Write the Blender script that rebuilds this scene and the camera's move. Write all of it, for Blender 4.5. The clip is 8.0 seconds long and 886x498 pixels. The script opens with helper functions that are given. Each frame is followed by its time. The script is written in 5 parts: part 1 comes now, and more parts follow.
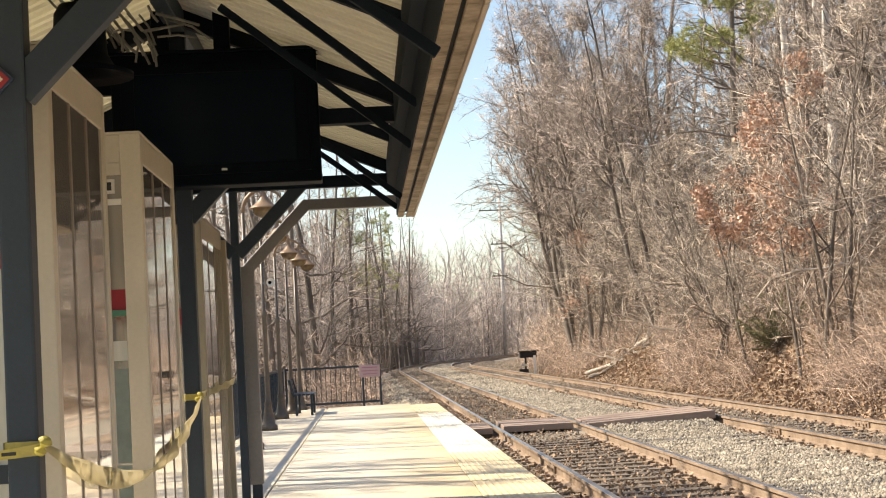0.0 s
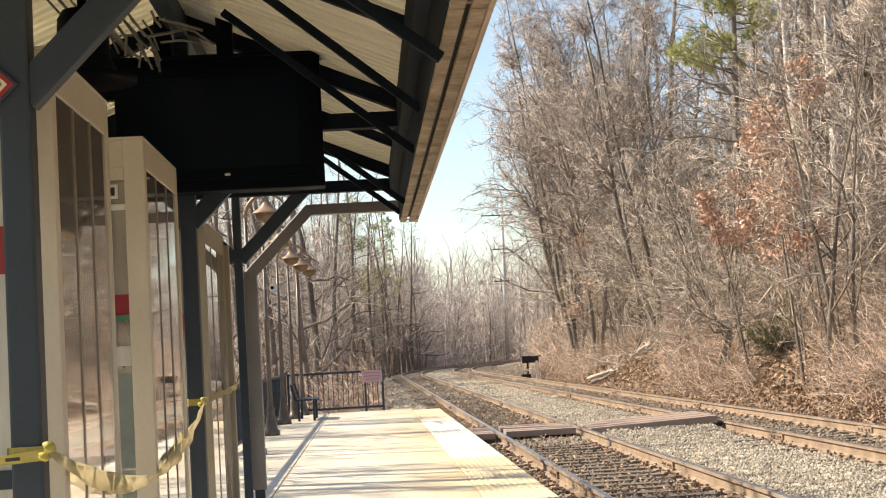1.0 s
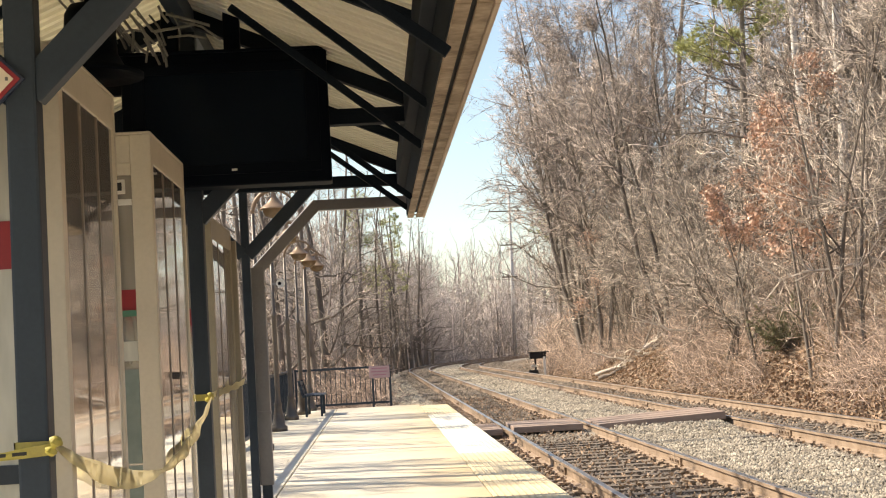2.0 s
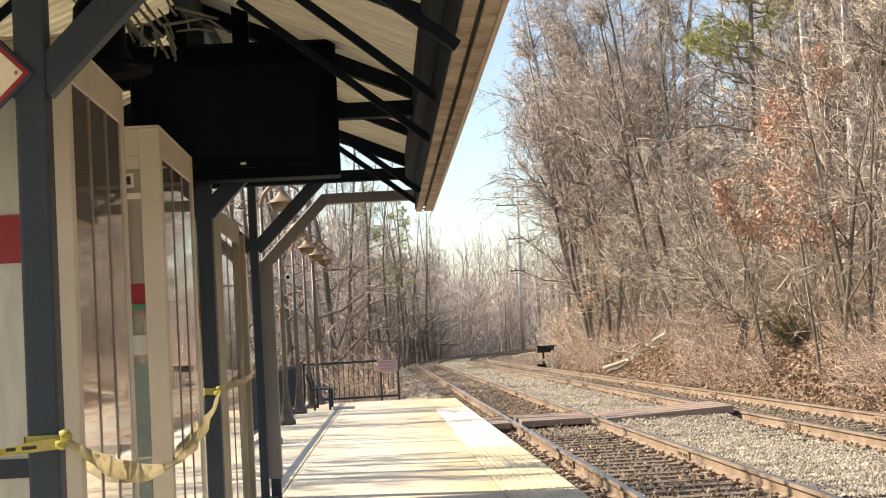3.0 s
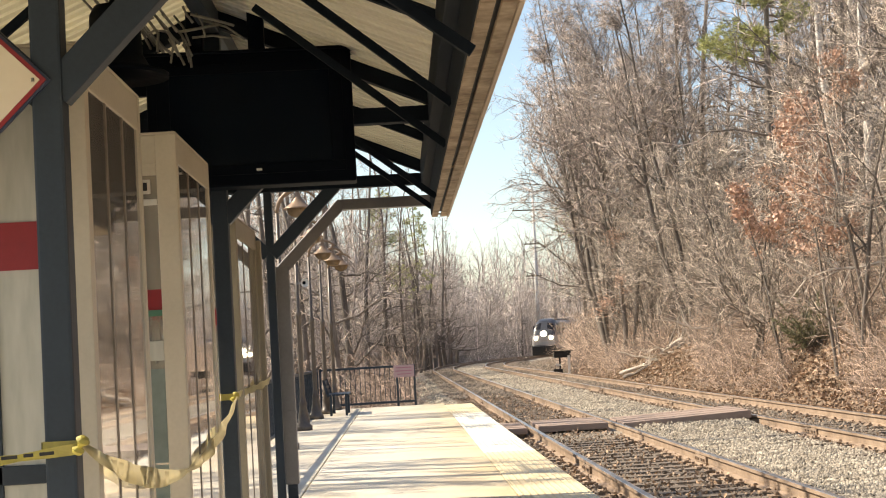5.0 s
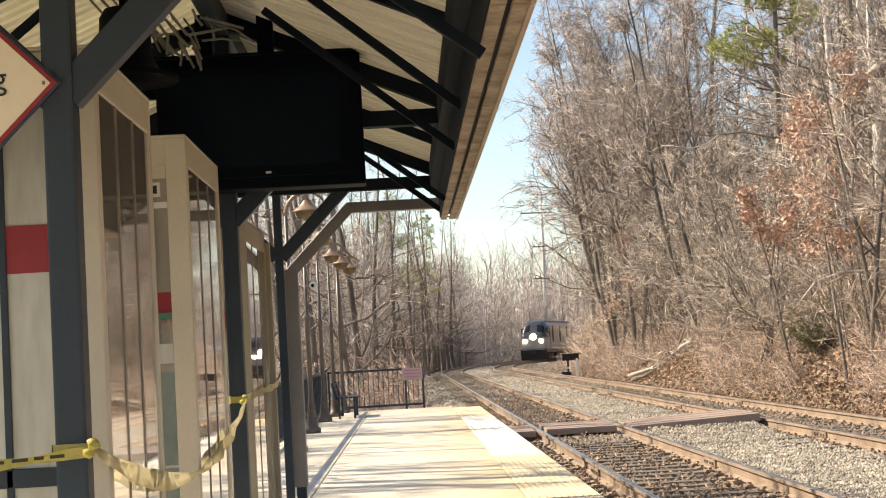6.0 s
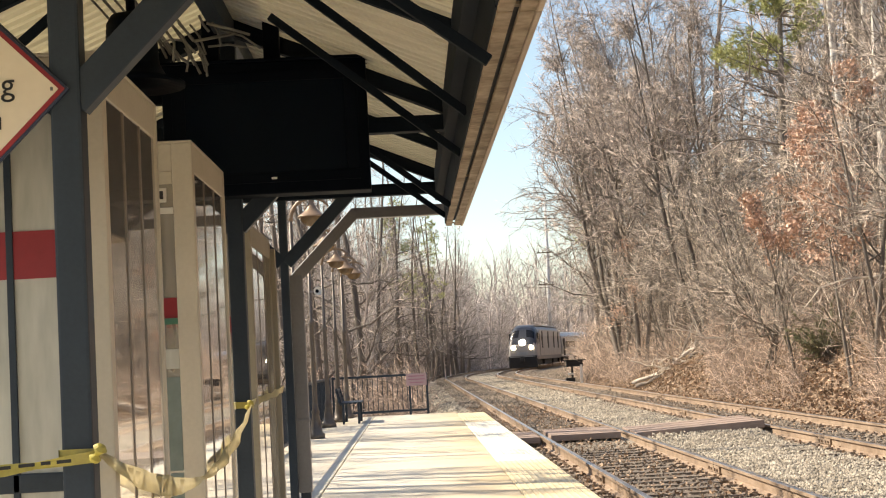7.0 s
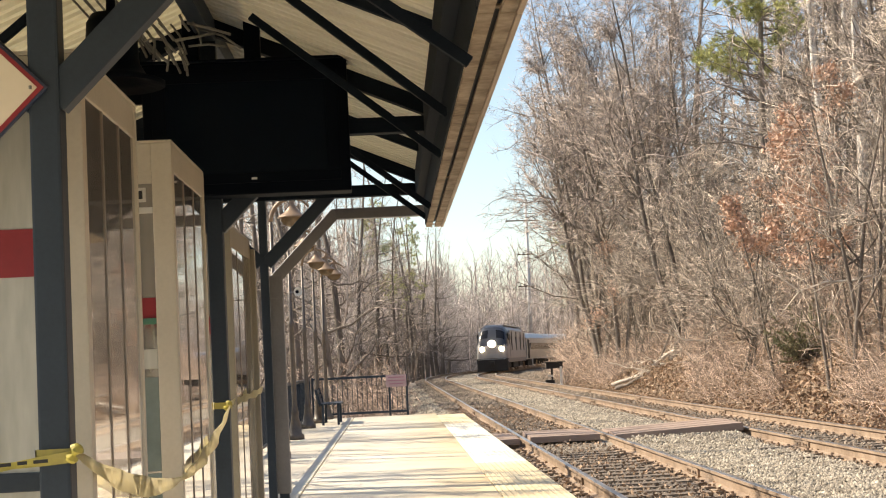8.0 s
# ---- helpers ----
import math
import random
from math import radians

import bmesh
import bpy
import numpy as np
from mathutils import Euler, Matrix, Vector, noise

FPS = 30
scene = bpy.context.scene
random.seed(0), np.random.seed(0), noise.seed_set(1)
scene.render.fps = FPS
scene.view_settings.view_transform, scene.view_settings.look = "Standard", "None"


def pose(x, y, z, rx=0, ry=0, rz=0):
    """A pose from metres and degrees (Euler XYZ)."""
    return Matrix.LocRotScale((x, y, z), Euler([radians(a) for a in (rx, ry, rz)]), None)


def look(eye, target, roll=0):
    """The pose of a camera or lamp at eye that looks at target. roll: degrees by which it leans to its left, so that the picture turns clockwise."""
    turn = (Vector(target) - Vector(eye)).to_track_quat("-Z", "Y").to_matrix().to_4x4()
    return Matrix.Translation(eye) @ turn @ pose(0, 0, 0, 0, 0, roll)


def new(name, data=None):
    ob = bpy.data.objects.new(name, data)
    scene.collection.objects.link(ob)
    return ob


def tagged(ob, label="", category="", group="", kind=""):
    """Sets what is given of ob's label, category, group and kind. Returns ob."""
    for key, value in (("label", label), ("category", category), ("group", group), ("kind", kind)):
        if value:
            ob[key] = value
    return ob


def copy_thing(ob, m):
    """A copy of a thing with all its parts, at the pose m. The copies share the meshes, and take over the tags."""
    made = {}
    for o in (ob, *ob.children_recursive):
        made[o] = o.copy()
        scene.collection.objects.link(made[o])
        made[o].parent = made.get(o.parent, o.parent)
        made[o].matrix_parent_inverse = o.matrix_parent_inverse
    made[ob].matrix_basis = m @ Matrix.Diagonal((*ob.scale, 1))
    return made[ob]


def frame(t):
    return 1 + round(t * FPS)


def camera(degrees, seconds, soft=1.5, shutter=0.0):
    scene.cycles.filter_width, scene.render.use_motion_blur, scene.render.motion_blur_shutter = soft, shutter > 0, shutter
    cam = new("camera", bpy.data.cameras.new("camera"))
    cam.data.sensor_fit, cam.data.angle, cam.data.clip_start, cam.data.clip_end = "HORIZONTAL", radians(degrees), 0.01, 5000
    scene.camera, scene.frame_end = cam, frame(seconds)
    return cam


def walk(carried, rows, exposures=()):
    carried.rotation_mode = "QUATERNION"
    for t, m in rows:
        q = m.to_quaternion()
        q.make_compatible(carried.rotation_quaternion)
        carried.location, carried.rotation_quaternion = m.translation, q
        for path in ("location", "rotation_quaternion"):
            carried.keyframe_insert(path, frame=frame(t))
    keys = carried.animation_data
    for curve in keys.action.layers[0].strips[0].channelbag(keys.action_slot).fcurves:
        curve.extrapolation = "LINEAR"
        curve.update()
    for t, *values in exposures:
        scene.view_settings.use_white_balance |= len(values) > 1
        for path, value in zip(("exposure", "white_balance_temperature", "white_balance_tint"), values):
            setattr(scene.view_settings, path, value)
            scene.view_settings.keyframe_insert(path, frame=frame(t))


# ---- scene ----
cam = camera(33.56, 8.0, soft=1.1)
ROWS = [
    (0, 0.0000, -0.0000, 1.2700, 93.818, 3.193, -2.948),
    (0.5, -0.0008, -0.0052, 1.2693, 93.957, 3.210, -2.934),
    (1, -0.0066, 0.0021, 1.2697, 94.026, 3.209, -2.869),
    (1.5, -0.0019, 0.0074, 1.2664, 94.003, 3.203, -2.724),
    (3, -0.0092, 0.0187, 1.2678, 93.656, 3.151, -2.271),
    (3.5, -0.0069, 0.0145, 1.2676, 93.665, 3.166, -2.102),
    (4, -0.0068, 0.0097, 1.2674, 93.742, 3.203, -1.953),
    (4.5, -0.0072, 0.0139, 1.2661, 93.843, 3.278, -1.785),
    (6, -0.0149, 0.0192, 1.2683, 94.023, 3.252, -1.319),
    (6.5, -0.0221, 0.0245, 1.2675, 94.151, 3.251, -1.158),
    (7, -0.0216, 0.0098, 1.2705, 94.254, 3.097, -1.165),
    (7.5, -0.0220, 0.0085, 1.2726, 94.386, 2.994, -1.299),
    (8, -0.0175, 0.0115, 1.2699, 94.268, 2.851, -1.941),
]
EXPOSURE = [(0.0, 1.0, 7450, 10), (8.0, 1.0, 7450, 10)]
walk(cam, [(t, pose(*p)) for t, *p in ROWS], EXPOSURE)

# ---- light ----
SUN_AZ, SUN_EL = radians(-74), radians(44)      # from straight ahead, to the right; a sun ahead and to the left
SUN_DIR = Vector((math.sin(SUN_AZ) * math.cos(SUN_EL), math.cos(SUN_AZ) * math.cos(SUN_EL), math.sin(SUN_EL)))
world = bpy.data.worlds.new("sky")
scene.world = world
world.use_nodes = True
sky = world.node_tree.nodes.new("ShaderNodeTexSky")
sky.sky_type, sky.sun_disc = "NISHITA", False
sky.sun_elevation, sky.sun_rotation = SUN_EL, SUN_AZ
sky.air_density, sky.dust_density, sky.ozone_density = 1.0, 0.9, 1.6
back = world.node_tree.nodes["Background"]
back.inputs["Strength"].default_value = 0.115
world.node_tree.links.new(sky.outputs[0], back.inputs["Color"])
sun = new("sun", bpy.data.lights.new("sun", "SUN"))
sun.data.energy, sun.data.angle, sun.data.color = 4.6, radians(0.53), (1.0, 0.92, 0.81)
sun.matrix_world = look(SUN_DIR * 50, (0, 0, 0))

# ---- materials ----
def material(name, base, dark=None, size=1.0, fine=40.0, rough=0.7, metal=0.0, bump=0.0, random_=0.0, spec=0.5, stretch=(1, 1, 1), world_space=False, spark=None):
    """Base colour mixed towards a darker one by noise at two scales, with fine relief."""
    m = bpy.data.materials.new(name)
    m.use_nodes = True
    nt = m.node_tree
    n, link = nt.nodes, nt.links.new
    p = n["Principled BSDF"]
    dark = dark or tuple(c * 0.6 for c in base)
    co = n.new("ShaderNodeTexCoord")
    mp = n.new("ShaderNodeMapping")
    mp.inputs["Scale"].default_value = stretch
    if world_space:
        geo = n.new("ShaderNodeNewGeometry")
        link(geo.outputs["Position"], mp.inputs["Vector"])
    else:
        link(co.outputs["Object"], mp.inputs["Vector"])
    big, small = n.new("ShaderNodeTexNoise"), n.new("ShaderNodeTexNoise")
    big.inputs["Scale"].default_value, big.inputs["Detail"].default_value = size, 5
    small.inputs["Scale"].default_value, small.inputs["Detail"].default_value = fine, 4
    link(mp.outputs[0], big.inputs["Vector"])
    link(mp.outputs[0], small.inputs["Vector"])
    add = n.new("ShaderNodeMath")
    add.operation = "MULTIPLY_ADD"
    link(small.outputs[0], add.inputs[0])
    add.inputs[1].default_value = 0.5
    link(big.outputs[0], add.inputs[2])
    ramp = n.new("ShaderNodeMapRange")
    ramp.inputs["From Min"].default_value, ramp.inputs["From Max"].default_value = 0.5, 1.0
    link(add.outputs[0], ramp.inputs["Value"])
    mix = n.new("ShaderNodeMix")
    mix.data_type = "RGBA"
    mix.inputs["A"].default_value, mix.inputs["B"].default_value = (*dark, 1), (*base, 1)
    link(ramp.outputs[0], mix.inputs["Factor"])
    colour = mix.outputs["Result"]
    if random_:
        info = n.new("ShaderNodeNewGeometry")
        ob = n.new("ShaderNodeObjectInfo")
        s = n.new("ShaderNodeMath")
        link(info.outputs["Random Per Island"], s.inputs[0])
        link(ob.outputs["Random"], s.inputs[1])
        fr = n.new("ShaderNodeMath")
        fr.operation = "FRACT"
        link(s.outputs[0], fr.inputs[0])
        r = n.new("ShaderNodeMapRange")
        r.inputs["To Min"].default_value, r.inputs["To Max"].default_value = 1 - random_, 1 + random_
        value = fr.outputs[0]
        if spark:
            # few pieces are pale, most are dull
            pw = n.new("ShaderNodeMath")
            pw.operation = "POWER"
            link(value, pw.inputs[0])
            pw.inputs[1].default_value = 2.2
            value = pw.outputs[0]
            r.inputs["To Max"].default_value = spark
        link(value, r.inputs["Value"])
        hsv = n.new("ShaderNodeHueSaturation")
        link(r.outputs[0], hsv.inputs["Value"])
        link(colour, hsv.inputs["Color"])
        colour = hsv.outputs[0]
    link(colour, p.inputs["Base Color"])
    p.inputs["Roughness"].default_value, p.inputs["Metallic"].default_value = rough, metal
    p.inputs["Specular IOR Level"].default_value = spec
    if bump:
        b = n.new("ShaderNodeBump")
        b.inputs["Strength"].default_value, b.inputs["Distance"].default_value = 0.6, bump
        link(small.outputs[0], b.inputs["Height"])
        link(b.outputs[0], p.inputs["Normal"])
    return m


def glass(name, tint=(0.93, 0.95, 0.94), rough=0.02, mixin=0.40):
    """Thin pane: mostly clear, with mirror gloss by Fresnel and an added brightening veil."""
    m = bpy.data.materials.new(name)
    m.use_nodes = True
    nt = m.node_tree
    n, link = nt.nodes, nt.links.new
    out = n["Material Output"]
    n.remove(n["Principled BSDF"])
    clear, gloss, dirt = n.new("ShaderNodeBsdfTransparent"), n.new("ShaderNodeBsdfGlossy"), n.new("ShaderNodeBsdfDiffuse")
    clear.inputs["Color"].default_value = (*tint, 1)
    gloss.inputs["Roughness"].default_value = rough
    dirt.inputs["Color"].default_value = (0.80, 0.75, 0.68, 1)
    wave, bend_ = n.new("ShaderNodeTexNoise"), n.new("ShaderNodeBump")
    wave.inputs["Scale"].default_value, wave.inputs["Detail"].default_value = 9.0, 3
    bend_.inputs["Strength"].default_value, bend_.inputs["Distance"].default_value = 0.35, 0.0003
    link(wave.outputs[0], bend_.inputs["Height"])
    link(bend_.outputs[0], gloss.inputs["Normal"])
    fres = n.new("ShaderNodeFresnel")
    fres.inputs["IOR"].default_value = 3.0
    a, b = n.new("ShaderNodeMixShader"), n.new("ShaderNodeMixShader")
    noise_ = n.new("ShaderNodeTexNoise")
    noise_.inputs["Scale"].default_value = 2.5
    mr = n.new("ShaderNodeMapRange")
    mr.inputs["To Max"].default_value = mixin * 2
    link(noise_.outputs[0], mr.inputs["Value"])
    link(mr.outputs[0], a.inputs[0])
    link(clear.outputs[0], a.inputs[1])
    # part dirt, part brightness put into the panes to lift their dark look
    back_lit, bright_veil = n.new("ShaderNodeBsdfTranslucent"), n.new("ShaderNodeMixShader")
    back_lit.inputs["Color"].default_value = (0.85, 0.78, 0.70, 1)
    bright_veil.inputs[0].default_value = 0.55
    link(dirt.outputs[0], bright_veil.inputs[1])
    link(back_lit.outputs[0], bright_veil.inputs[2])
    link(bright_veil.outputs[0], a.inputs[2])
    both = n.new("ShaderNodeMath")
    both.operation, both.use_clamp = "MULTIPLY", True
    both.inputs[1].default_value = 2.0
    link(fres.outputs[0], both.inputs[0])
    link(both.outputs[0], b.inputs[0])
    link(a.outputs[0], b.inputs[1])
    link(gloss.outputs[0], b.inputs[2])
    veil_mix = n.new("ShaderNodeMixShader")
    veil_mix.inputs[0].default_value = 0.14
    link(b.outputs[0], veil_mix.inputs[1])
    link(bright_veil.outputs[0], veil_mix.inputs[2])
    link(veil_mix.outputs[0], out.inputs["Surface"])
    return m


def glowing(name, colour, strength):
    m = bpy.data.materials.new(name)
    m.use_nodes = True
    p = m.node_tree.nodes["Principled BSDF"]
    p.inputs["Base Color"].default_value = (0.8, 0.8, 0.8, 1)
    p.inputs["Emission Color"].default_value, p.inputs["Emission Strength"].default_value = (*colour, 1), strength
    return m


M_STEEL = material("painted_black_steel", (0.032, 0.046, 0.064), (0.022, 0.032, 0.045), 3, 60, 0.5, bump=0.001, spec=0.3)
# roof members carry a darker, duller tone of the posts' steel
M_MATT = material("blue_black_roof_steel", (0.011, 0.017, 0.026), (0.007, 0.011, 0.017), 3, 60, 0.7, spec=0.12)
M_BEIGE = material("beige_painted_aluminium", (0.60, 0.54, 0.44), (0.50, 0.45, 0.36), 2, 50, 0.5, bump=0.0005)
# third shelter's beige, with the shade it stands in put into the colour
M_BEIGE_SHADE = material("shaded_beige_aluminium", (0.34, 0.30, 0.225), (0.26, 0.225, 0.165), 2, 50, 0.5, bump=0.0005)
M_GREY = material("grey_painted_steel", (0.23, 0.22, 0.22), (0.18, 0.17, 0.17), 2, 50, 0.5)
# stretched dark streaks paint in the shading between the roof ribs
M_DECK = material("cream_roof_sheet", (0.78, 0.77, 0.68), (0.40, 0.385, 0.33), 1.2, 5, 0.55, bump=0.0005, stretch=(0.25, 9, 0.25))
M_TAN = material("weathered_tan_board", (0.50, 0.39, 0.28), (0.15, 0.105, 0.065), 5.0, 24, 0.75, bump=0.002)
M_FASCIA = material("tan_fascia_paint", (0.55, 0.44, 0.33), (0.42, 0.32, 0.23), 2.0, 40, 0.6)
M_CONCRETE = material("worn_concrete", (0.66, 0.61, 0.51), (0.50, 0.44, 0.34), 0.8, 35, 0.85, bump=0.002, random_=0.05, world_space=True)
M_JOINT = material("dark_joint_filler", (0.08, 0.07, 0.06), (0.04, 0.04, 0.035), 4, 50, 0.9)
# paler copy of the yellow tile, with the sun's whitening put into its colour
M_TACTILE_SUN = material("sunlit_tactile", (0.84, 0.80, 0.68), (0.72, 0.66, 0.52), 1.5, 60, 0.7, bump=0.001, random_=0.04, world_space=True)
M_TACTILE = material("faded_yellow_tactile", (0.76, 0.64, 0.42), (0.58, 0.46, 0.28), 1.5, 60, 0.7, bump=0.001, random_=0.06, world_space=True)
M_BALLAST = material("ballast_grey", (0.38, 0.335, 0.275), (0.15, 0.125, 0.095), 0.6, 22, 0.9, bump=0.02, world_space=True)
M_STONE = material("ballast_stone", (0.40, 0.36, 0.29), (0.20, 0.165, 0.125), 3, 60, 0.85, random_=0.55, world_space=True)
M_DIRTY_STONE = material("dirty_ballast_stone", (0.25, 0.205, 0.16), (0.11, 0.085, 0.063), 2, 60, 0.9, random_=0.6, world_space=True)
M_LITTER = material("leaf_litter_ground", (0.26, 0.185, 0.122), (0.09, 0.063, 0.042), 1.4, 18, 0.95, bump=0.04, world_space=True)
M_LEAF = material("dead_brown_leaf", (0.41, 0.285, 0.19), (0.19, 0.122, 0.078), 6, 40, 0.8, random_=0.6, world_space=True)
M_LEAF_RED = material("clinging_russet_leaf", (0.62, 0.42, 0.31), (0.43, 0.265, 0.185), 6, 40, 0.7, random_=0.35, world_space=True)
M_BARK = material("grey_brown_bark", (0.26, 0.22, 0.185), (0.08, 0.067, 0.055), 1.2, 22, 0.9, bump=0.015, stretch=(1, 1, 0.25), random_=0.25)
# tone differs by twig; the deep darks also stand in for shaded gaps
M_TWIG = material("brown_twig", (0.60, 0.51, 0.43), (0.15, 0.126, 0.105), 4, 20, 0.85, random_=0.62, spark=2.3)
M_TWIG_RED = material("reddish_twig", (0.54, 0.41, 0.33), (0.13, 0.093, 0.073), 4, 20, 0.85, random_=0.6, spark=2.2)
# pale tone puts haze and sunlit trunks into the far twigs' colour
M_TWIG_FAR = material("haze_paled_twig", (0.60, 0.53, 0.49), (0.34, 0.295, 0.27), 0.15, 20, 0.9, random_=0.5, spark=1.9)
M_TWIG_GREY = material("dark_grey_twig", (0.50, 0.42, 0.37), (0.13, 0.107, 0.093), 3, 20, 0.85, random_=0.6, spark=2.4)
M_BIRCH = material("pale_birch_bark", (0.72, 0.70, 0.66), (0.34, 0.31, 0.28), 2.5, 12, 0.8, bump=0.006, stretch=(1, 1, 4))
M_NEEDLE = material("evergreen_needle", (0.22, 0.21, 0.11), (0.11, 0.12, 0.06), 3, 20, 0.7, random_=0.4)
M_PINE = material("pine_needle", (0.50, 0.50, 0.22), (0.26, 0.28, 0.10), 3, 20, 0.7, random_=0.4)
M_RAIL_SIDE = material("rusty_rail_side", (0.34, 0.255, 0.185), (0.18, 0.125, 0.085), 3, 40, 0.85, bump=0.002)
M_RAIL_TOP = material("polished_rail_head", (0.62, 0.58, 0.53), (0.45, 0.41, 0.37), 3, 60, 0.35, metal=1.0)
M_TIE = material("creosoted_tie", (0.19, 0.15, 0.115), (0.09, 0.07, 0.052), 3, 40, 0.9, bump=0.01)
M_PLANK = material("reddish_crossing_timber", (0.36, 0.27, 0.22), (0.22, 0.16, 0.125), 1.5, 25, 0.85, bump=0.004, stretch=(0.3, 3, 3))
M_TV = material("matt_black_housing", (0.0025, 0.005, 0.0095), (0.002, 0.0035, 0.007), 2, 60, 0.6, spec=0.06)
M_SCREEN = material("dark_screen_glass", (0.004, 0.008, 0.015), (0.003, 0.006, 0.011), 1, 5, 0.2, spec=0.12)
M_WHITE = material("white_enamel", (0.72, 0.70, 0.66), (0.6, 0.58, 0.53), 2, 30, 0.5)
M_CREAM = material("cream_sign_enamel", (0.74, 0.66, 0.52), (0.68, 0.60, 0.46), 1.5, 30, 0.45)
M_RED = material("deep_red_paint", (0.29, 0.018, 0.026), (0.22, 0.014, 0.02), 2, 30, 0.5)
M_YELLOW = material("yellow_tape", (0.50, 0.43, 0.08), (0.30, 0.26, 0.07), 6, 60, 0.45)
M_TAPE_PALE = material("sun_bleached_tape", (0.56, 0.50, 0.25), (0.38, 0.33, 0.16), 9, 60, 0.45)
M_BLACK = material("black_print", (0.015, 0.015, 0.015), (0.01, 0.01, 0.01), 3, 40, 0.6)
M_PINK = material("pink_sign_enamel", (0.44, 0.31, 0.33), (0.36, 0.25, 0.27), 2, 30, 0.5)
M_LAMP = material("bronze_lamp_paint", (0.30, 0.205, 0.13), (0.19, 0.125, 0.08), 3, 40, 0.45, metal=0.2)
M_AMBER = material("dusty_amber_glass", (0.17, 0.11, 0.055), (0.11, 0.07, 0.035), 4, 30, 0.25)
M_POLE = material("weathered_utility_pole", (0.58, 0.57, 0.55), (0.42, 0.41, 0.40), 1, 20, 0.8, stretch=(1, 1, 0.2))
M_CONDUIT = material("galvanised_conduit", (0.26, 0.25, 0.225), (0.12, 0.117, 0.105), 3, 40, 0.5, metal=0.3)
M_GLASS = glass("shelter_glass")
M_PANEL = material("cloudy_panel", (0.56, 0.56, 0.505), (0.34, 0.34, 0.30), 2.2, 11, 0.35, stretch=(3, 1, 0.5))
M_GREEN = material("green_poster", (0.08, 0.22, 0.15), (0.06, 0.17, 0.11), 2, 30, 0.5)
M_SEA = material("grey_green_panel", (0.22, 0.27, 0.25), (0.13, 0.165, 0.155), 3, 20, 0.4)
M_BLUE = material("dark_blue_paint", (0.03, 0.045, 0.09), (0.02, 0.03, 0.06), 2, 30, 0.35)
M_SILVER = material("train_silver", (0.40, 0.41, 0.42), (0.30, 0.31, 0.32), 1, 20, 0.4, metal=0.6)
M_NOSE = material("train_grey_nose", (0.36, 0.345, 0.34), (0.27, 0.26, 0.255), 1, 20, 0.5)
M_HOOD = material("dark_slate_paint", (0.028, 0.032, 0.044), (0.02, 0.023, 0.032), 1, 20, 0.4)
M_UNDER = material("black_underframe", (0.02, 0.019, 0.018), (0.012, 0.011, 0.01), 2, 30, 0.7)
M_WINDSCREEN = material("dark_windscreen", (0.01, 0.011, 0.014), (0.008, 0.008, 0.01), 1, 5, 0.25, spec=0.3)
M_HEADLIGHT = glowing("lit_headlight", (1.0, 0.84, 0.58), 26)


def let_through(m, share):
    """Lets a share of the light pass through a thin sheet."""
    n, link = m.node_tree.nodes, m.node_tree.links.new
    tr, mx = n.new("ShaderNodeBsdfTranslucent"), n.new("ShaderNodeMixShader")
    tr.inputs["Color"].default_value = (0.9, 0.84, 0.68, 1)
    mx.inputs[0].default_value = share
    link(n["Principled BSDF"].outputs[0], mx.inputs[1])
    link(tr.outputs[0], mx.inputs[2])
    link(mx.outputs[0], n["Material Output"].inputs["Surface"])


# roof sheets pass light only to brighten the canopy's underside
let_through(M_DECK, 0.32)
let_through(M_TAPE_PALE, 0.45)


def stain(m, x0, x1, colour, strength):
    """A rusty stain that thickens across the platform from x0 to x1, broken up by noise."""
    n, link = m.node_tree.nodes, m.node_tree.links.new
    p = n["Principled BSDF"]
    old = p.inputs["Base Color"].links[0].from_socket
    geo, sep, mr, nz, mul, mx = (n.new("ShaderNode" + k) for k in ("NewGeometry", "SeparateXYZ", "MapRange", "TexNoise", "Math", "Mix"))
    link(geo.outputs["Position"], sep.inputs[0])
    link(sep.outputs["X"], mr.inputs["Value"])
    mr.inputs["From Min"].default_value, mr.inputs["From Max"].default_value = x0, x1
    mr.inputs["To Max"].default_value = strength
    link(geo.outputs["Position"], nz.inputs["Vector"])
    nz.inputs["Scale"].default_value, nz.inputs["Detail"].default_value = 0.9, 6
    mul.operation = "MULTIPLY"
    link(mr.outputs[0], mul.inputs[0])
    link(nz.outputs[0], mul.inputs[1])
    mx.data_type, mx.blend_type = "RGBA", "MULTIPLY"
    link(mul.outputs[0], mx.inputs["Factor"])
    link(old, mx.inputs["A"])
    mx.inputs["B"].default_value = (*colour, 1)
    link(mx.outputs["Result"], p.inputs["Base Color"])


stain(M_CONCRETE, -0.2, 0.95, (0.85, 0.67, 0.40), 1.2)


# ---- mesh helpers ----
def mesh_object(name, verts, faces, mat, parent=None, smooth=False):
    me = bpy.data.meshes.new(name)
    me.from_pydata([tuple(v) for v in verts], [], [tuple(int(i) for i in f) for f in faces])
    me.materials.append(mat)
    if smooth:
        me.polygons.foreach_set("use_smooth", [True] * len(me.polygons))
    me.update()
    ob = new(name, me)
    ob.parent = parent
    return ob


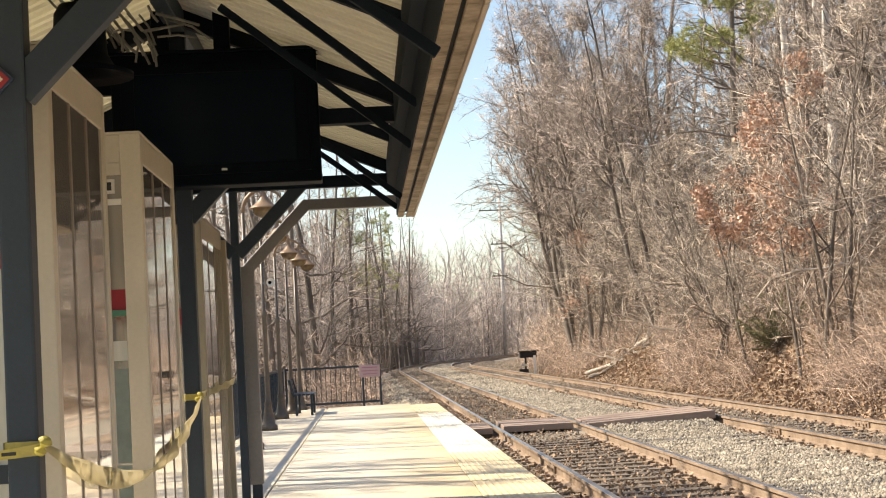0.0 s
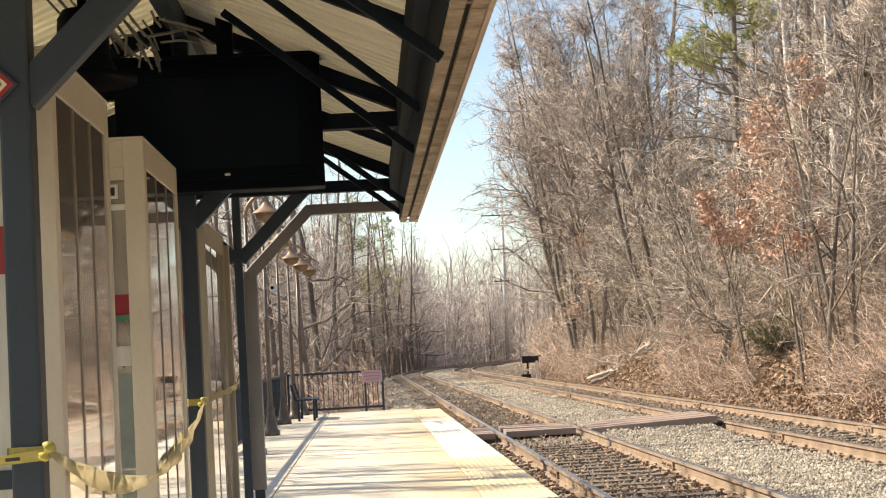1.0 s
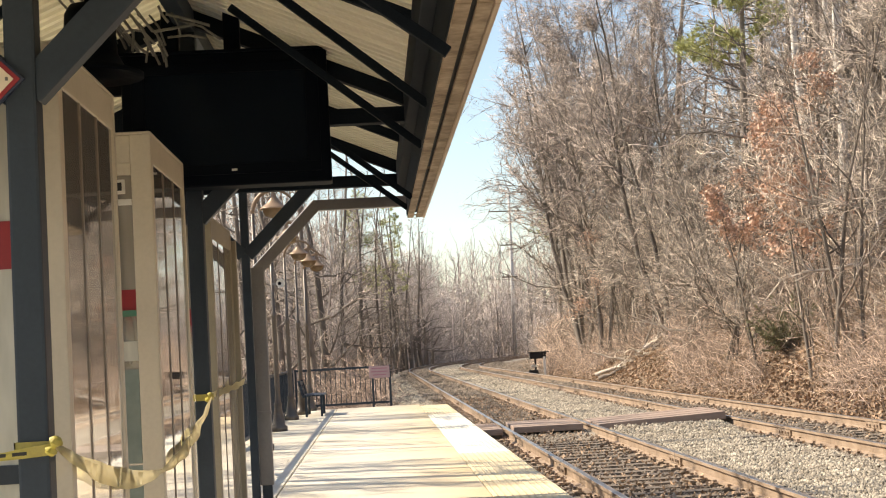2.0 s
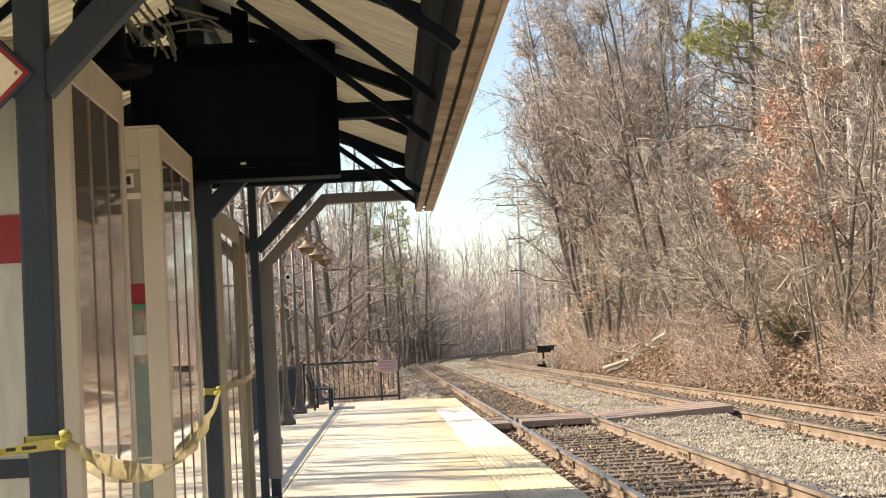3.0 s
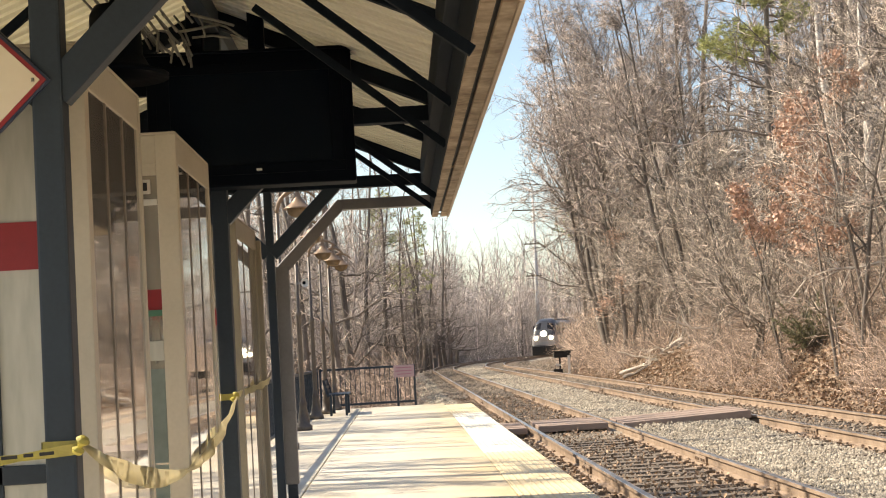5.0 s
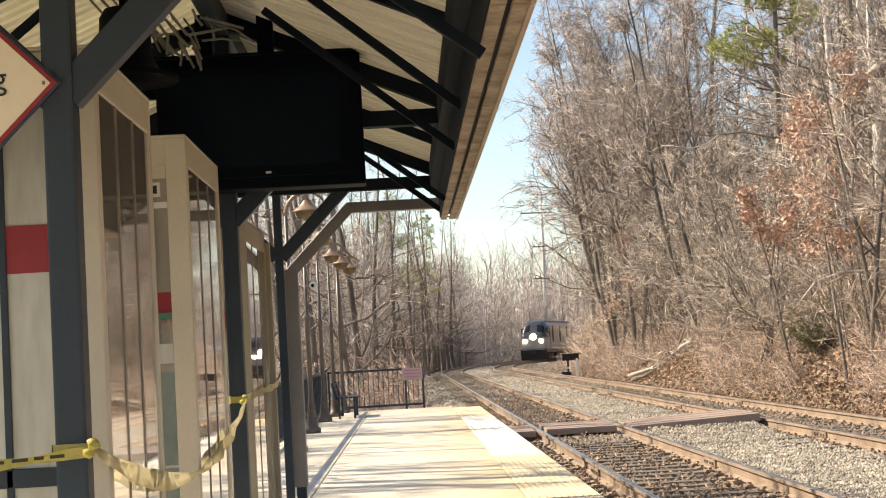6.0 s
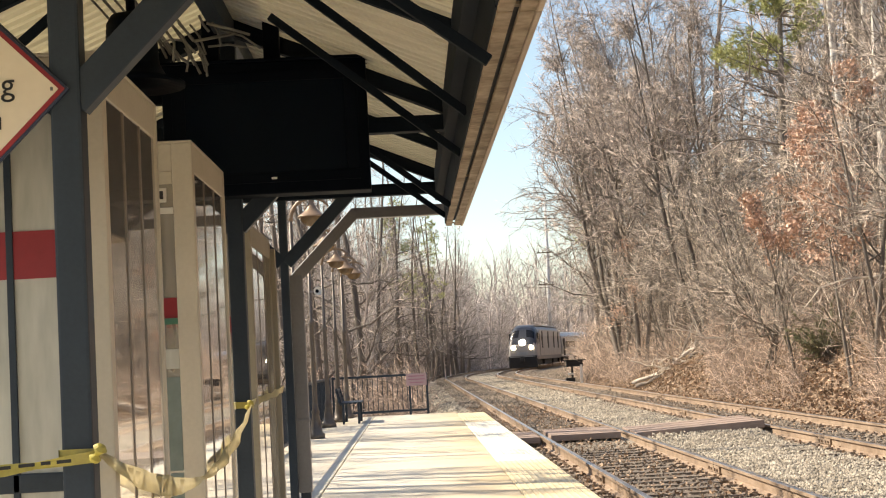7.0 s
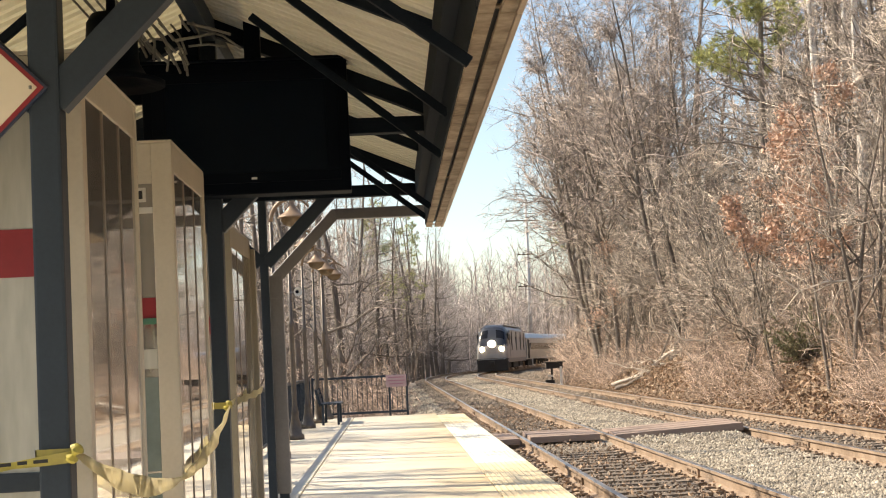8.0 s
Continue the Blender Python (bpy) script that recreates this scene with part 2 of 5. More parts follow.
def tri_object(name, verts, faces, mat, parent=None, smooth=False):
    """Fast path for large numpy meshes of equal-sided faces."""
    verts, faces = np.asarray(verts, np.float32), np.asarray(faces, np.int32)
    k = faces.shape[1]
    me = bpy.data.meshes.new(name)
    me.vertices.add(len(verts))
    me.vertices.foreach_set("co", verts.ravel())
    me.loops.add(faces.size)
    me.loops.foreach_set("vertex_index", faces.ravel())
    me.polygons.add(len(faces))
    me.polygons.foreach_set("loop_start", np.arange(0, faces.size, k, dtype=np.int32))
    if smooth:
        me.polygons.foreach_set("use_smooth", np.ones(len(faces), bool))
    me.materials.append(mat)
    me.update(calc_edges=True)
    me.validate()
    ob = new(name, me)
    ob.parent = parent
    return ob


def part(name, bm, mat, parent=None, label="", smooth=False):
    me = bpy.data.meshes.new(name)
    bm.to_mesh(me)
    bm.free()
    me.materials.append(mat)
    if smooth:
        me.polygons.foreach_set("use_smooth", [True] * len(me.polygons))
    ob = new(name, me)
    ob.parent = parent
    return tagged(ob, label)


def thing(name, m, label, category, group="", kind=""):
    ob = new(name)
    ob.empty_display_size = 0.1
    ob.matrix_world = m
    return tagged(ob, label, category, group, kind)


def add_box(bm, x0, x1, y0, y1, z0, z1, bevel=0.0, m=None):
    got = bmesh.ops.create_cube(bm, size=1)["verts"]
    mat = Matrix.Translation(((x0 + x1) / 2, (y0 + y1) / 2, (z0 + z1) / 2)) @ Matrix.Diagonal((x1 - x0, y1 - y0, z1 - z0, 1))
    if m is not None:
        mat = m @ mat
    bmesh.ops.transform(bm, matrix=mat, verts=got)
    if bevel:
        edges = list({e for v in got for e in v.link_edges})
        bmesh.ops.bevel(bm, geom=edges, offset=bevel, segments=2, affect="EDGES", profile=0.6)
    return bm


def box(x0, x1, y0, y1, z0, z1, bevel=0.006):
    return add_box(bmesh.new(), x0, x1, y0, y1, z0, z1, bevel)


def add_bar(bm, a, b, w, h, bevel=0.0):
    """A rectangular bar from a to b, w across and h high."""
    a, b = Vector(a), Vector(b)
    d = b - a
    q = d.to_track_quat("Y", "Z").to_matrix().to_4x4()
    add_box(bm, -w / 2, w / 2, 0, d.length, -h / 2, h / 2, bevel, Matrix.Translation(a) @ q)
    return bm


def bar(a, b, w, h, bevel=0.004):
    return add_bar(bmesh.new(), a, b, w, h, bevel)


def tube(points, radii, sides=8, closed_ends=True):
    """Verts and faces of a round tube along the points."""
    pts = np.asarray(points, float)
    radii = np.broadcast_to(np.asarray(radii, float), (len(pts),))
    tan = np.gradient(pts, axis=0)
    tan /= np.linalg.norm(tan, axis=1)[:, None] + 1e-12
    ref = np.array([0.0, 0.0, 1.0]) if abs(tan[:, 2]).mean() < 0.8 else np.array([1.0, 0.0, 0.0])
    a = np.cross(tan, ref)
    a /= np.linalg.norm(a, axis=1)[:, None] + 1e-12
    b = np.cross(tan, a)
    ang = np.arange(sides) * 2 * np.pi / sides
    ring = pts[:, None] + radii[:, None, None] * (np.cos(ang)[None, :, None] * a[:, None] + np.sin(ang)[None, :, None] * b[:, None])
    v = ring.reshape(-1, 3)
    i = np.arange(len(pts) - 1)[:, None] * sides
    k = np.arange(sides)[None]
    f = np.stack([i + k, i + (k + 1) % sides, i + sides + (k + 1) % sides, i + sides + k], -1).reshape(-1, 4).tolist()
    if closed_ends:
        f += [list(range(sides))[::-1], list(range(len(v) - sides, len(v)))]
    return v, f


def tube_part(name, points, radii, mat, parent=None, sides=10, label=""):
    v, f = tube(points, radii, sides)
    return tagged(mesh_object(name, v, f, mat, parent, True), label)


def lathe(profile, sides=24):
    """Verts and faces of a turned shape: profile rows of radius, height."""
    v = [(r * math.cos(2 * math.pi * k / sides), r * math.sin(2 * math.pi * k / sides), z) for r, z in profile for k in range(sides)]
    f = [(i * sides + k, i * sides + (k + 1) % sides, (i + 1) * sides + (k + 1) % sides, (i + 1) * sides + k) for i in range(len(profile) - 1) for k in range(sides)]
    return v, f


# ---- the line of the tracks ----
ZR = -0.22                    # rail head, below the platform's top
BEND_Y, BEND_R = 103.0, 270.0
TRACK_1, TRACK_2 = 3.0, 7.0   # centre lines


def bend(y):
    """Sideways shift of the tracks at y."""
    y = np.asarray(y, float)
    t = np.clip(y - BEND_Y, 0, 150.0)
    s = BEND_R - np.sqrt(BEND_R ** 2 - t ** 2)
    return s + np.clip(y - BEND_Y - 150.0, 0, None) * 0.668


def along(centre, s):
    """Place and heading on the track with its centre line at x = centre, s metres past the start of the bend."""
    if s < 0:
        return centre, BEND_Y + s, 0.0
    r = BEND_R - (centre - 5.0)
    a = s / r
    return centre + r * (1 - math.cos(a)), BEND_Y + r * math.sin(a), a


def ground_height(x, y):
    x, y = np.asarray(x, float), np.asarray(y, float)
    u = x - bend(y)
    bed = np.full(np.broadcast(x, y).shape, -0.43)
    foot = np.maximum(9.6, np.where(y > 60, 0.114 * np.minimum(y, 200) + 0.3 - bend(np.minimum(y, 200)), 9.6))
    rise = np.clip(u - foot, 0, 26.0)
    hill = 0.62 * rise ** 1.02 + 0.10 * np.clip(u - 35.6, 0, 60)
    far = np.clip((y - 190) / 120, 0, 1) * 5.0
    beyond = np.clip((y - 262) / 160, 0, 1) * 7.0
    hill = hill * np.clip((y + 60) / 60, 0.2, 1)
    left = -np.clip(1.2 - u, 0, 4.0) * 0.22 + np.clip(-u - 14, 0, 60) * 0.06
    wob = 0.22 * np.sin(x * 0.9 + 0.6 * np.sin(y * 0.31)) * np.sin(y * 0.53 + 1.3) + 0.13 * np.sin(x * 2.3 + y * 1.1)
    wob = wob * (np.clip((u - 9.8) / 3, 0, 1) + np.clip((-3.5 - u) / 3, 0, 1))
    shoulder = -0.16 * np.exp(-((u - 9.3) / 0.5) ** 2)
    # ballast heaped against the timber crossing
    near = np.exp(-((y - 26.9) / 2.1) ** 4)
    heap = near * (0.15 * np.clip((u - 3.85) / 0.25, 0, 1) * np.clip((6.2 - u) / 0.25, 0, 1) + 0.09 * np.clip((u - 2.3) / 0.15, 0, 1) * np.clip((3.7 - u) / 0.15, 0, 1))
    return bed + heap + hill + left + wob + shoulder + beyond + far * np.clip((abs(u - 5) - 8) / 20, 0, 1)
# ---- ground ----
def build_ground():
    xs = np.unique(np.concatenate([np.arange(-600, -60, 60), np.arange(-60, -8, 4), np.arange(-8, 30, 0.5), np.arange(30, 80, 4), np.arange(80, 700, 60)]))
    ys = np.unique(np.concatenate([np.arange(-100, 8, 6), np.arange(8, 70, 0.6), np.arange(70, 260, 3), np.arange(260, 500, 20), np.arange(500, 3001, 250)]))
    us, vs = np.meshgrid(xs, ys, indexing="ij")
    x = us + bend(vs)
    z = ground_height(x, vs)
    v = np.stack([x, vs, z], -1).reshape(-1, 3)
    n = len(ys)
    i, j = np.meshgrid(np.arange(len(xs) - 1), np.arange(n - 1), indexing="ij")
    a = (i * n + j).ravel()
    f = np.stack([a, a + n, a + n + 1, a + 1], -1)
    ob = tri_object("ground", v, f, M_LITTER, smooth=True)
    ob.data.materials.append(M_BALLAST)
    mid = (us[:-1, :-1] + 0.3).ravel()
    ob.data.polygons.foreach_set("material_index", ((mid > 0.6) & (mid < 9.1)).astype(np.int32))
    return tagged(ob, "leaf-strewn bank and grey ballast bed beside tracks", "ground", kind="structure")


build_ground()


# ---- platform ----
PLAT_END, PLAT_EDGE, STRIP = 34.7, 1.53, 0.92


def build_platform():
    bm = box(-4.2, PLAT_EDGE - 0.03, -6, PLAT_END, -0.62, -0.035, 0.01)
    plat = tagged(part("platform", bm, M_JOINT), "low concrete station platform with sunlit slabs", "platform", kind="structure")
    cuts = [-6, -1.6, 3.0, 7.6, 12.2, 18.75, 23.2, 27.6, 31.2, PLAT_END]
    for y0, y1 in zip(cuts, cuts[1:]):
        for x0, x1 in ((-4.2, -1.0), (-0.985, STRIP - 0.006)):
            part("slab", box(x0, x1, y0 + 0.008, y1 - 0.008, -0.12, 0.0, 0.008), M_CONCRETE, plat)
    # tactile tiles with raised domes along the edge
    bm = box(0, PLAT_EDGE - STRIP, 0, 1.212, -0.06, 0.002, 0.004)
    for i in range(10):
        for j in range(20):
            cx, cy = 0.03 + i * 0.061, 0.03 + j * 0.0606
            ring = [bm.verts.new((cx + 0.017 * a, cy + 0.017 * b, 0.002)) for a, b in ((1, 0), (0.5, 0.87), (-0.5, 0.87), (-1, 0), (-0.5, -0.87), (0.5, -0.87))]
            top = bm.verts.new((cx, cy, 0.009))
            for k in range(6):
                bm.faces.new((ring[k], ring[(k + 1) % 6], top))
    first = part("tactile_tile", bm, M_TACTILE, plat)
    first.location = (STRIP, 10.44, 0)
    # the stretch lying in the sun takes the sun-whitened colour
    pale = first.data.copy()
    pale.materials[0] = M_TACTILE_SUN
    y = 10.44 + 1.22
    while y < PLAT_END - 1.2:
        ob = new("tactile_tile", pale if 16.8 < y < 28.0 else first.data)
        ob.parent, ob.location = plat, (STRIP, y, 0)
        y += 1.22
    return plat


build_platform()


# ---- tracks ----
def sweep(profile, centre, offset, s0, s1, step):
    """A closed profile (offset across, height) swept along a track."""
    pts = []
    s = s0
    while s < s1 + 1e-6:
        pts.append(along(centre, s))
        s += step if s >= -1 or s + step > 0 else min(step * 10, -s)
    k = len(profile)
    v = [(x + (offset + px) * math.cos(a), y - (offset + px) * math.sin(a), pz) for x, y, a in pts for px, pz in profile]
    f = [(i * k + j, i * k + (j + 1) % k, (i + 1) * k + (j + 1) % k, (i + 1) * k + j) for i in range(len(pts) - 1) for j in range(k)]
    f += [tuple(range(k)), tuple(range(len(v) - k, len(v)))[::-1]]
    return v, f


RAIL = [(-0.036, 0.0), (0.036, 0.0), (0.036, -0.035), (0.009, -0.05), (0.009, -0.135), (0.07, -0.155), (0.07, -0.17), (-0.07, -0.17), (-0.07, -0.155), (-0.009, -0.135), (-0.009, -0.05), (-0.036, -0.035)]


def build_track(name, centre, label):
    track = thing(name, pose(0, 0, 0), label, "railway track", "railway tracks", "structure")
    for side in (-0.7525, 0.7525):
        v, f = sweep([(x, ZR + z) for x, z in RAIL], centre, side, -115, 190, 2.5)
        rail = mesh_object("rail", v, f, M_RAIL_SIDE, track)
        v, f = sweep([(x, ZR + z) for x, z in ((-0.029, 0.003), (0.029, 0.003), (0.033, 0.0005), (-0.033, 0.0005))], centre, side, -115, 190, 2.5)
        mesh_object("running_surface", v, f, M_RAIL_TOP, rail)
        # joint bars with bolts
        for y in (18.4, 30.3, 42.2, 54.1, 66.0):
            yy = y + (0.35 if side > 0 else 0) + (4.2 if centre == TRACK_2 else 0)
            bm = bmesh.new()
            for sgn in (-1, 1):
                add_box(bm, centre + side + sgn * 0.024 - 0.013, centre + side + sgn * 0.024 + 0.013, yy - 0.33, yy + 0.33, ZR - 0.135, ZR - 0.045, 0.005)
                for b in (-0.24, -0.1, 0.1, 0.24):
                    add_box(bm, centre + side + sgn * 0.045 - 0.014, centre + side + sgn * 0.045 + 0.014, yy + b - 0.018, yy + b + 0.018, ZR - 0.11, ZR - 0.075)
            part("joint_bar", bm, M_RAIL_SIDE, rail)
            part("joint_gap", box(centre + side - 0.038, centre + side + 0.038, yy - 0.006, yy + 0.006, ZR - 0.1, ZR + 0.0045, 0), M_BLACK, rail)
    # ties with spiked plates
    bm = box(-1.3, 1.3, -0.11, 0.11, -0.17, 0.0, 0.0)
    first = part("tie", bm, M_TIE, track)
    bm = bmesh.new()
    for side in (-0.7525, 0.7525):
        add_box(bm, side - 0.17, side + 0.17, -0.09, 0.09, 0.0, 0.016)
        for sx in (-0.1, 0.1):
            add_box(bm, side + sx - 0.02, side + sx + 0.02, -0.05, -0.015, 0.014, 0.045)
    plate = part("tie_plate", bm, M_RAIL_SIDE, first)
    rng = random.Random(4)
    s, ob = -92.0, first
    while s < 60:
        x, y, a = along(centre, s)
        if ob is not first:
            p2 = new("tie_plate", plate.data)
            p2.parent = ob
        ob.parent = track
        ob.matrix_basis = pose(x + rng.uniform(-0.04, 0.04), y, ZR - 0.172, 0, rng.uniform(-0.5, 0.5), -math.degrees(a) + rng.uniform(-1, 1))
        s += 0.53 + rng.uniform(-0.03, 0.03)
        ob = new("tie", first.data)
    bpy.data.objects.remove(ob)
    return track


build_track("track_1", TRACK_1, "jointed rails with bright heads on old timber ties")
build_track("track_2", TRACK_2, "rusty jointed rails on old timber ties below a wooded bank")


def build_crossing():
    """Timber foot crossing between platform and far track."""
    cross = thing("timber_crossing", pose(0, 26.0, 0), "worn reddish timber boards of a foot crossing between rails", "crossing")
    for x0, x1, za, zb, thick in ((1.62, 2.15, -0.20, -0.20, 0.11), (2.33, 3.58, -0.185, -0.185, 0.11), (3.84, 6.13, -0.215, -0.115, 0.14)):
        for k in range(6):
            y = k * 0.32 + 0.155
            dz = 0.006 * (k % 2) - thick / 2
            part("board", bar((x0 + 0.012 * (k % 3), y, za + dz), (x1 - 0.01 * ((k + 1) % 3), y, zb + dz), 0.312, thick, 0.012), M_PLANK, cross)
        n = max(2, round((x1 - x0) / 0.45))
        for k in range(n):
            x = x0 + 0.03 + (x1 - x0 - 0.21) * k / (n - 1)
            part("bearer", box(x, x + 0.15, 0.06, 1.86, -0.48, za + (zb - za) * (x - x0) / (x1 - x0) - thick - 0.003, 0.006), M_TIE, cross)
    return cross


build_crossing()


# ---- canopy ----
POST_X, POST_YS = -1.105, (0.25, 4.8, 9.35, 12.9)
EAVE_X, EAVE_Z, RIDGE_Z = 0.30, 2.93, 3.53
ROOF_Y0, ROOF_Y1 = -3.0, 13.15


def roof_z(x):
    return RIDGE_Z - abs(x - POST_X) * (RIDGE_Z - EAVE_Z) / (EAVE_X - POST_X)


def build_canopy():
    can = thing("platform_canopy", pose(0, 0, 0), "black steel gabled platform canopy with cream corrugated roof sheets", "canopy")
    lx = 2 * POST_X - EAVE_X
    for y in POST_YS:
        w = 0.036 if y == POST_YS[-1] else 0.05
        bm = box(POST_X - w, POST_X + w, y - w, y + w, 0.0, 3.45, 0.01)
        add_box(bm, POST_X - 0.11, POST_X + 0.11, y - 0.11, y + 0.11, 0.0, 0.02, 0.004)
        part("post", bm, M_STEEL, can)
        for sgn in (-1, 1):
            bx = POST_X + sgn * 0.64
            part("brace", bar((POST_X + sgn * 0.02, y, 2.17), (bx, y, 2.80), 0.08, 0.11, 0.006), M_STEEL, can)
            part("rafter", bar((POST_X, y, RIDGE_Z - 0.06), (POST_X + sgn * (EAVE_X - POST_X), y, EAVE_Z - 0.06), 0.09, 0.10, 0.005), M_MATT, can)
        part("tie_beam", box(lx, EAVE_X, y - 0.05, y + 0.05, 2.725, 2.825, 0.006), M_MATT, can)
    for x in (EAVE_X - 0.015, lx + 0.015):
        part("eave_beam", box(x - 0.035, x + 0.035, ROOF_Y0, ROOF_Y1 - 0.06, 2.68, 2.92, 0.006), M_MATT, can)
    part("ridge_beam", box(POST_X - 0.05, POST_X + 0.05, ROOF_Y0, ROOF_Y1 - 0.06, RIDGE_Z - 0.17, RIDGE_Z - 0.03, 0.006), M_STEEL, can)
    # rafters between the posts
    for sgn in (-1, 1):
        e = sgn * (EAVE_X - 0.03 - POST_X)
        for y in (2.6, 7.12, 11.12):
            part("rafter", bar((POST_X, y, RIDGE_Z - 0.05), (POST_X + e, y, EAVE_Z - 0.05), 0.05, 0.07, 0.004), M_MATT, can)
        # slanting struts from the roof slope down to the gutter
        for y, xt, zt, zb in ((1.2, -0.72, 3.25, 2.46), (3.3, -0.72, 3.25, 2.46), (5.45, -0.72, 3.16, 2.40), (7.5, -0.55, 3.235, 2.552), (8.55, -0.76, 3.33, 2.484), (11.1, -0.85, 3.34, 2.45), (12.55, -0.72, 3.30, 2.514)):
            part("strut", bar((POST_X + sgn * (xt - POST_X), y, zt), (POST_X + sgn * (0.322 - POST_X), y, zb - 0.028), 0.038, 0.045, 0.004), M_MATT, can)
    # corrugated sheets, ribs running down the slope
    for sgn, name in ((1, "roof_sheet"), (-1, "roof_sheet")):
        ys, zs = [], []
        y = ROOF_Y0
        while y < ROOF_Y1:
            ys += [y, y + 0.05, y + 0.065, y + 0.105]
            zs += [0, 0, 0.052, 0.052]
            y += 0.12
        xs = (POST_X, POST_X + sgn * (EAVE_X + 0.18 - POST_X))
        v = [(x, yy, roof_z(x) + zz) for x in xs for yy, zz in zip(ys, zs)]
        v += [(x, yy, z + 0.004) for x, yy, z in v]
        n = len(ys)
        f = []
        for i in range(n - 1):
            f += [(i, i + 1, n + i + 1, n + i), (2 * n + i, 3 * n + i, 3 * n + i + 1, 2 * n + i + 1)]
        mesh_object(name, v, f, M_DECK, can)
    part("ridge_cap", box(POST_X - 0.12, POST_X + 0.12, ROOF_Y0, ROOF_Y1, RIDGE_Z + 0.03, RIDGE_Z + 0.05, 0.004), M_DECK, can)
    # box gutter: two weathered boards with a slot, and a fascia
    edges = [ROOF_Y0, 0.2, 4.9, 9.55, ROOF_Y1 - 0.3]
    for y0, y1 in zip(edges, edges[1:]):
        a, b = y0 + 0.008, y1 - 0.008
        part("gutter_board", box(0.325, 0.378, a, b, 2.425, 2.445, 0.003), M_TAN, can)
        part("gutter_board", box(0.400, 0.455, a, b, 2.425, 2.445, 0.003), M_TAN, can)
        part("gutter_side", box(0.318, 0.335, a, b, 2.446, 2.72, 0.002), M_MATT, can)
        part("fascia", box(0.457, 0.478, a, b, 2.42, 2.86, 0.004), M_FASCIA, can)
        part("gutter_strap", box(0.326, 0.46, y1 - 0.02, y1 + 0.02, 2.446, 2.456, 0.002), M_TAN, can)
    # black strip added behind the slot for the shade inside it
    part("slot_shade", box(0.37, 0.41, ROOF_Y0, ROOF_Y1 - 0.32, 2.47, 2.49, 0.002), M_BLACK, can)
    # rain pipe from the gutter down beside the end post
    y = 13.0
    pipe = part("downspout", bar((0.50, y + 0.1, 2.60), (-0.50, y + 0.1, 2.60), 0.10, 0.095, 0.008), M_GREY, can, "grey downspout")
    part("pipe_bend", bar((-0.47, y + 0.1, 2.615), (-1.02, y - 0.02, 2.04), 0.10, 0.10, 0.008), M_GREY, pipe)
    part("pipe_drop", box(-1.07, -0.955, y - 0.07, y + 0.03, 0.17, 2.07, 0.008), M_GREY, pipe)
    part("pipe_boot", box(-1.055, -0.97, y - 0.06, y + 0.02, 0.0, 0.18, 0.004), M_STEEL, pipe)
    for z in (0.78, 1.87):
        part("pipe_clip", box(-1.075, -0.95, y - 0.078, y + 0.035, z, z + 0.03, 0.003), M_GREY, pipe)
    return can


build_canopy()


def build_display():
    tv = thing("display_screen", pose(-0.855, 9.12, 2.335, 0, 0, 1.0), "switched-off black display screen hung under the canopy", "screen")
    w, h = 0.632, 0.83
    part("housing", box(-w, w, -0.10, 0.10, 0, h, 0.012), M_TV, tv)
    bm = bmesh.new()
    for x0, x1, z0, z1 in ((-w + 0.06, w - 0.06, h - 0.13, h - 0.07), (-w + 0.06, w - 0.06, 0.07, 0.13), (-w + 0.06, -w + 0.14, 0.13, h - 0.13), (w - 0.14, w - 0.06, 0.13, h - 0.13)):
        add_box(bm, x0, x1, -0.115, -0.098, z0, z1, 0.004)
    part("bezel", bm, M_TV, tv)
    part("screen", box(-w + 0.14, w - 0.14, -0.104, -0.0985, 0.13, h - 0.13, 0.002), M_SCREEN, tv)
    part("maker_badge", box(0.022, 0.056, -0.12, -0.114, 0.088, 0.102, 0.002), M_WHITE, tv)
    for x in (-0.33, 0.05):
        part("hanger", box(x - 0.05, x + 0.05, -0.05, 0.05, h, h + 0.28, 0.006), M_TV, tv)
    part("mount_arm", box(-w - 0.30, -w + 0.02, -0.03, 0.03, 0.60, 0.67, 0.006), M_TV, tv)
    part("hood", box(-w - 0.01, w + 0.01, -0.13, 0.11, h - 0.005, h + 0.012, 0.004), M_TV, tv)


build_display()


# ---- glazed shelters ----
M_MULLION = material("brown_mullion", (0.22, 0.18, 0.15), (0.14, 0.115, 0.09), 3, 40, 0.35)


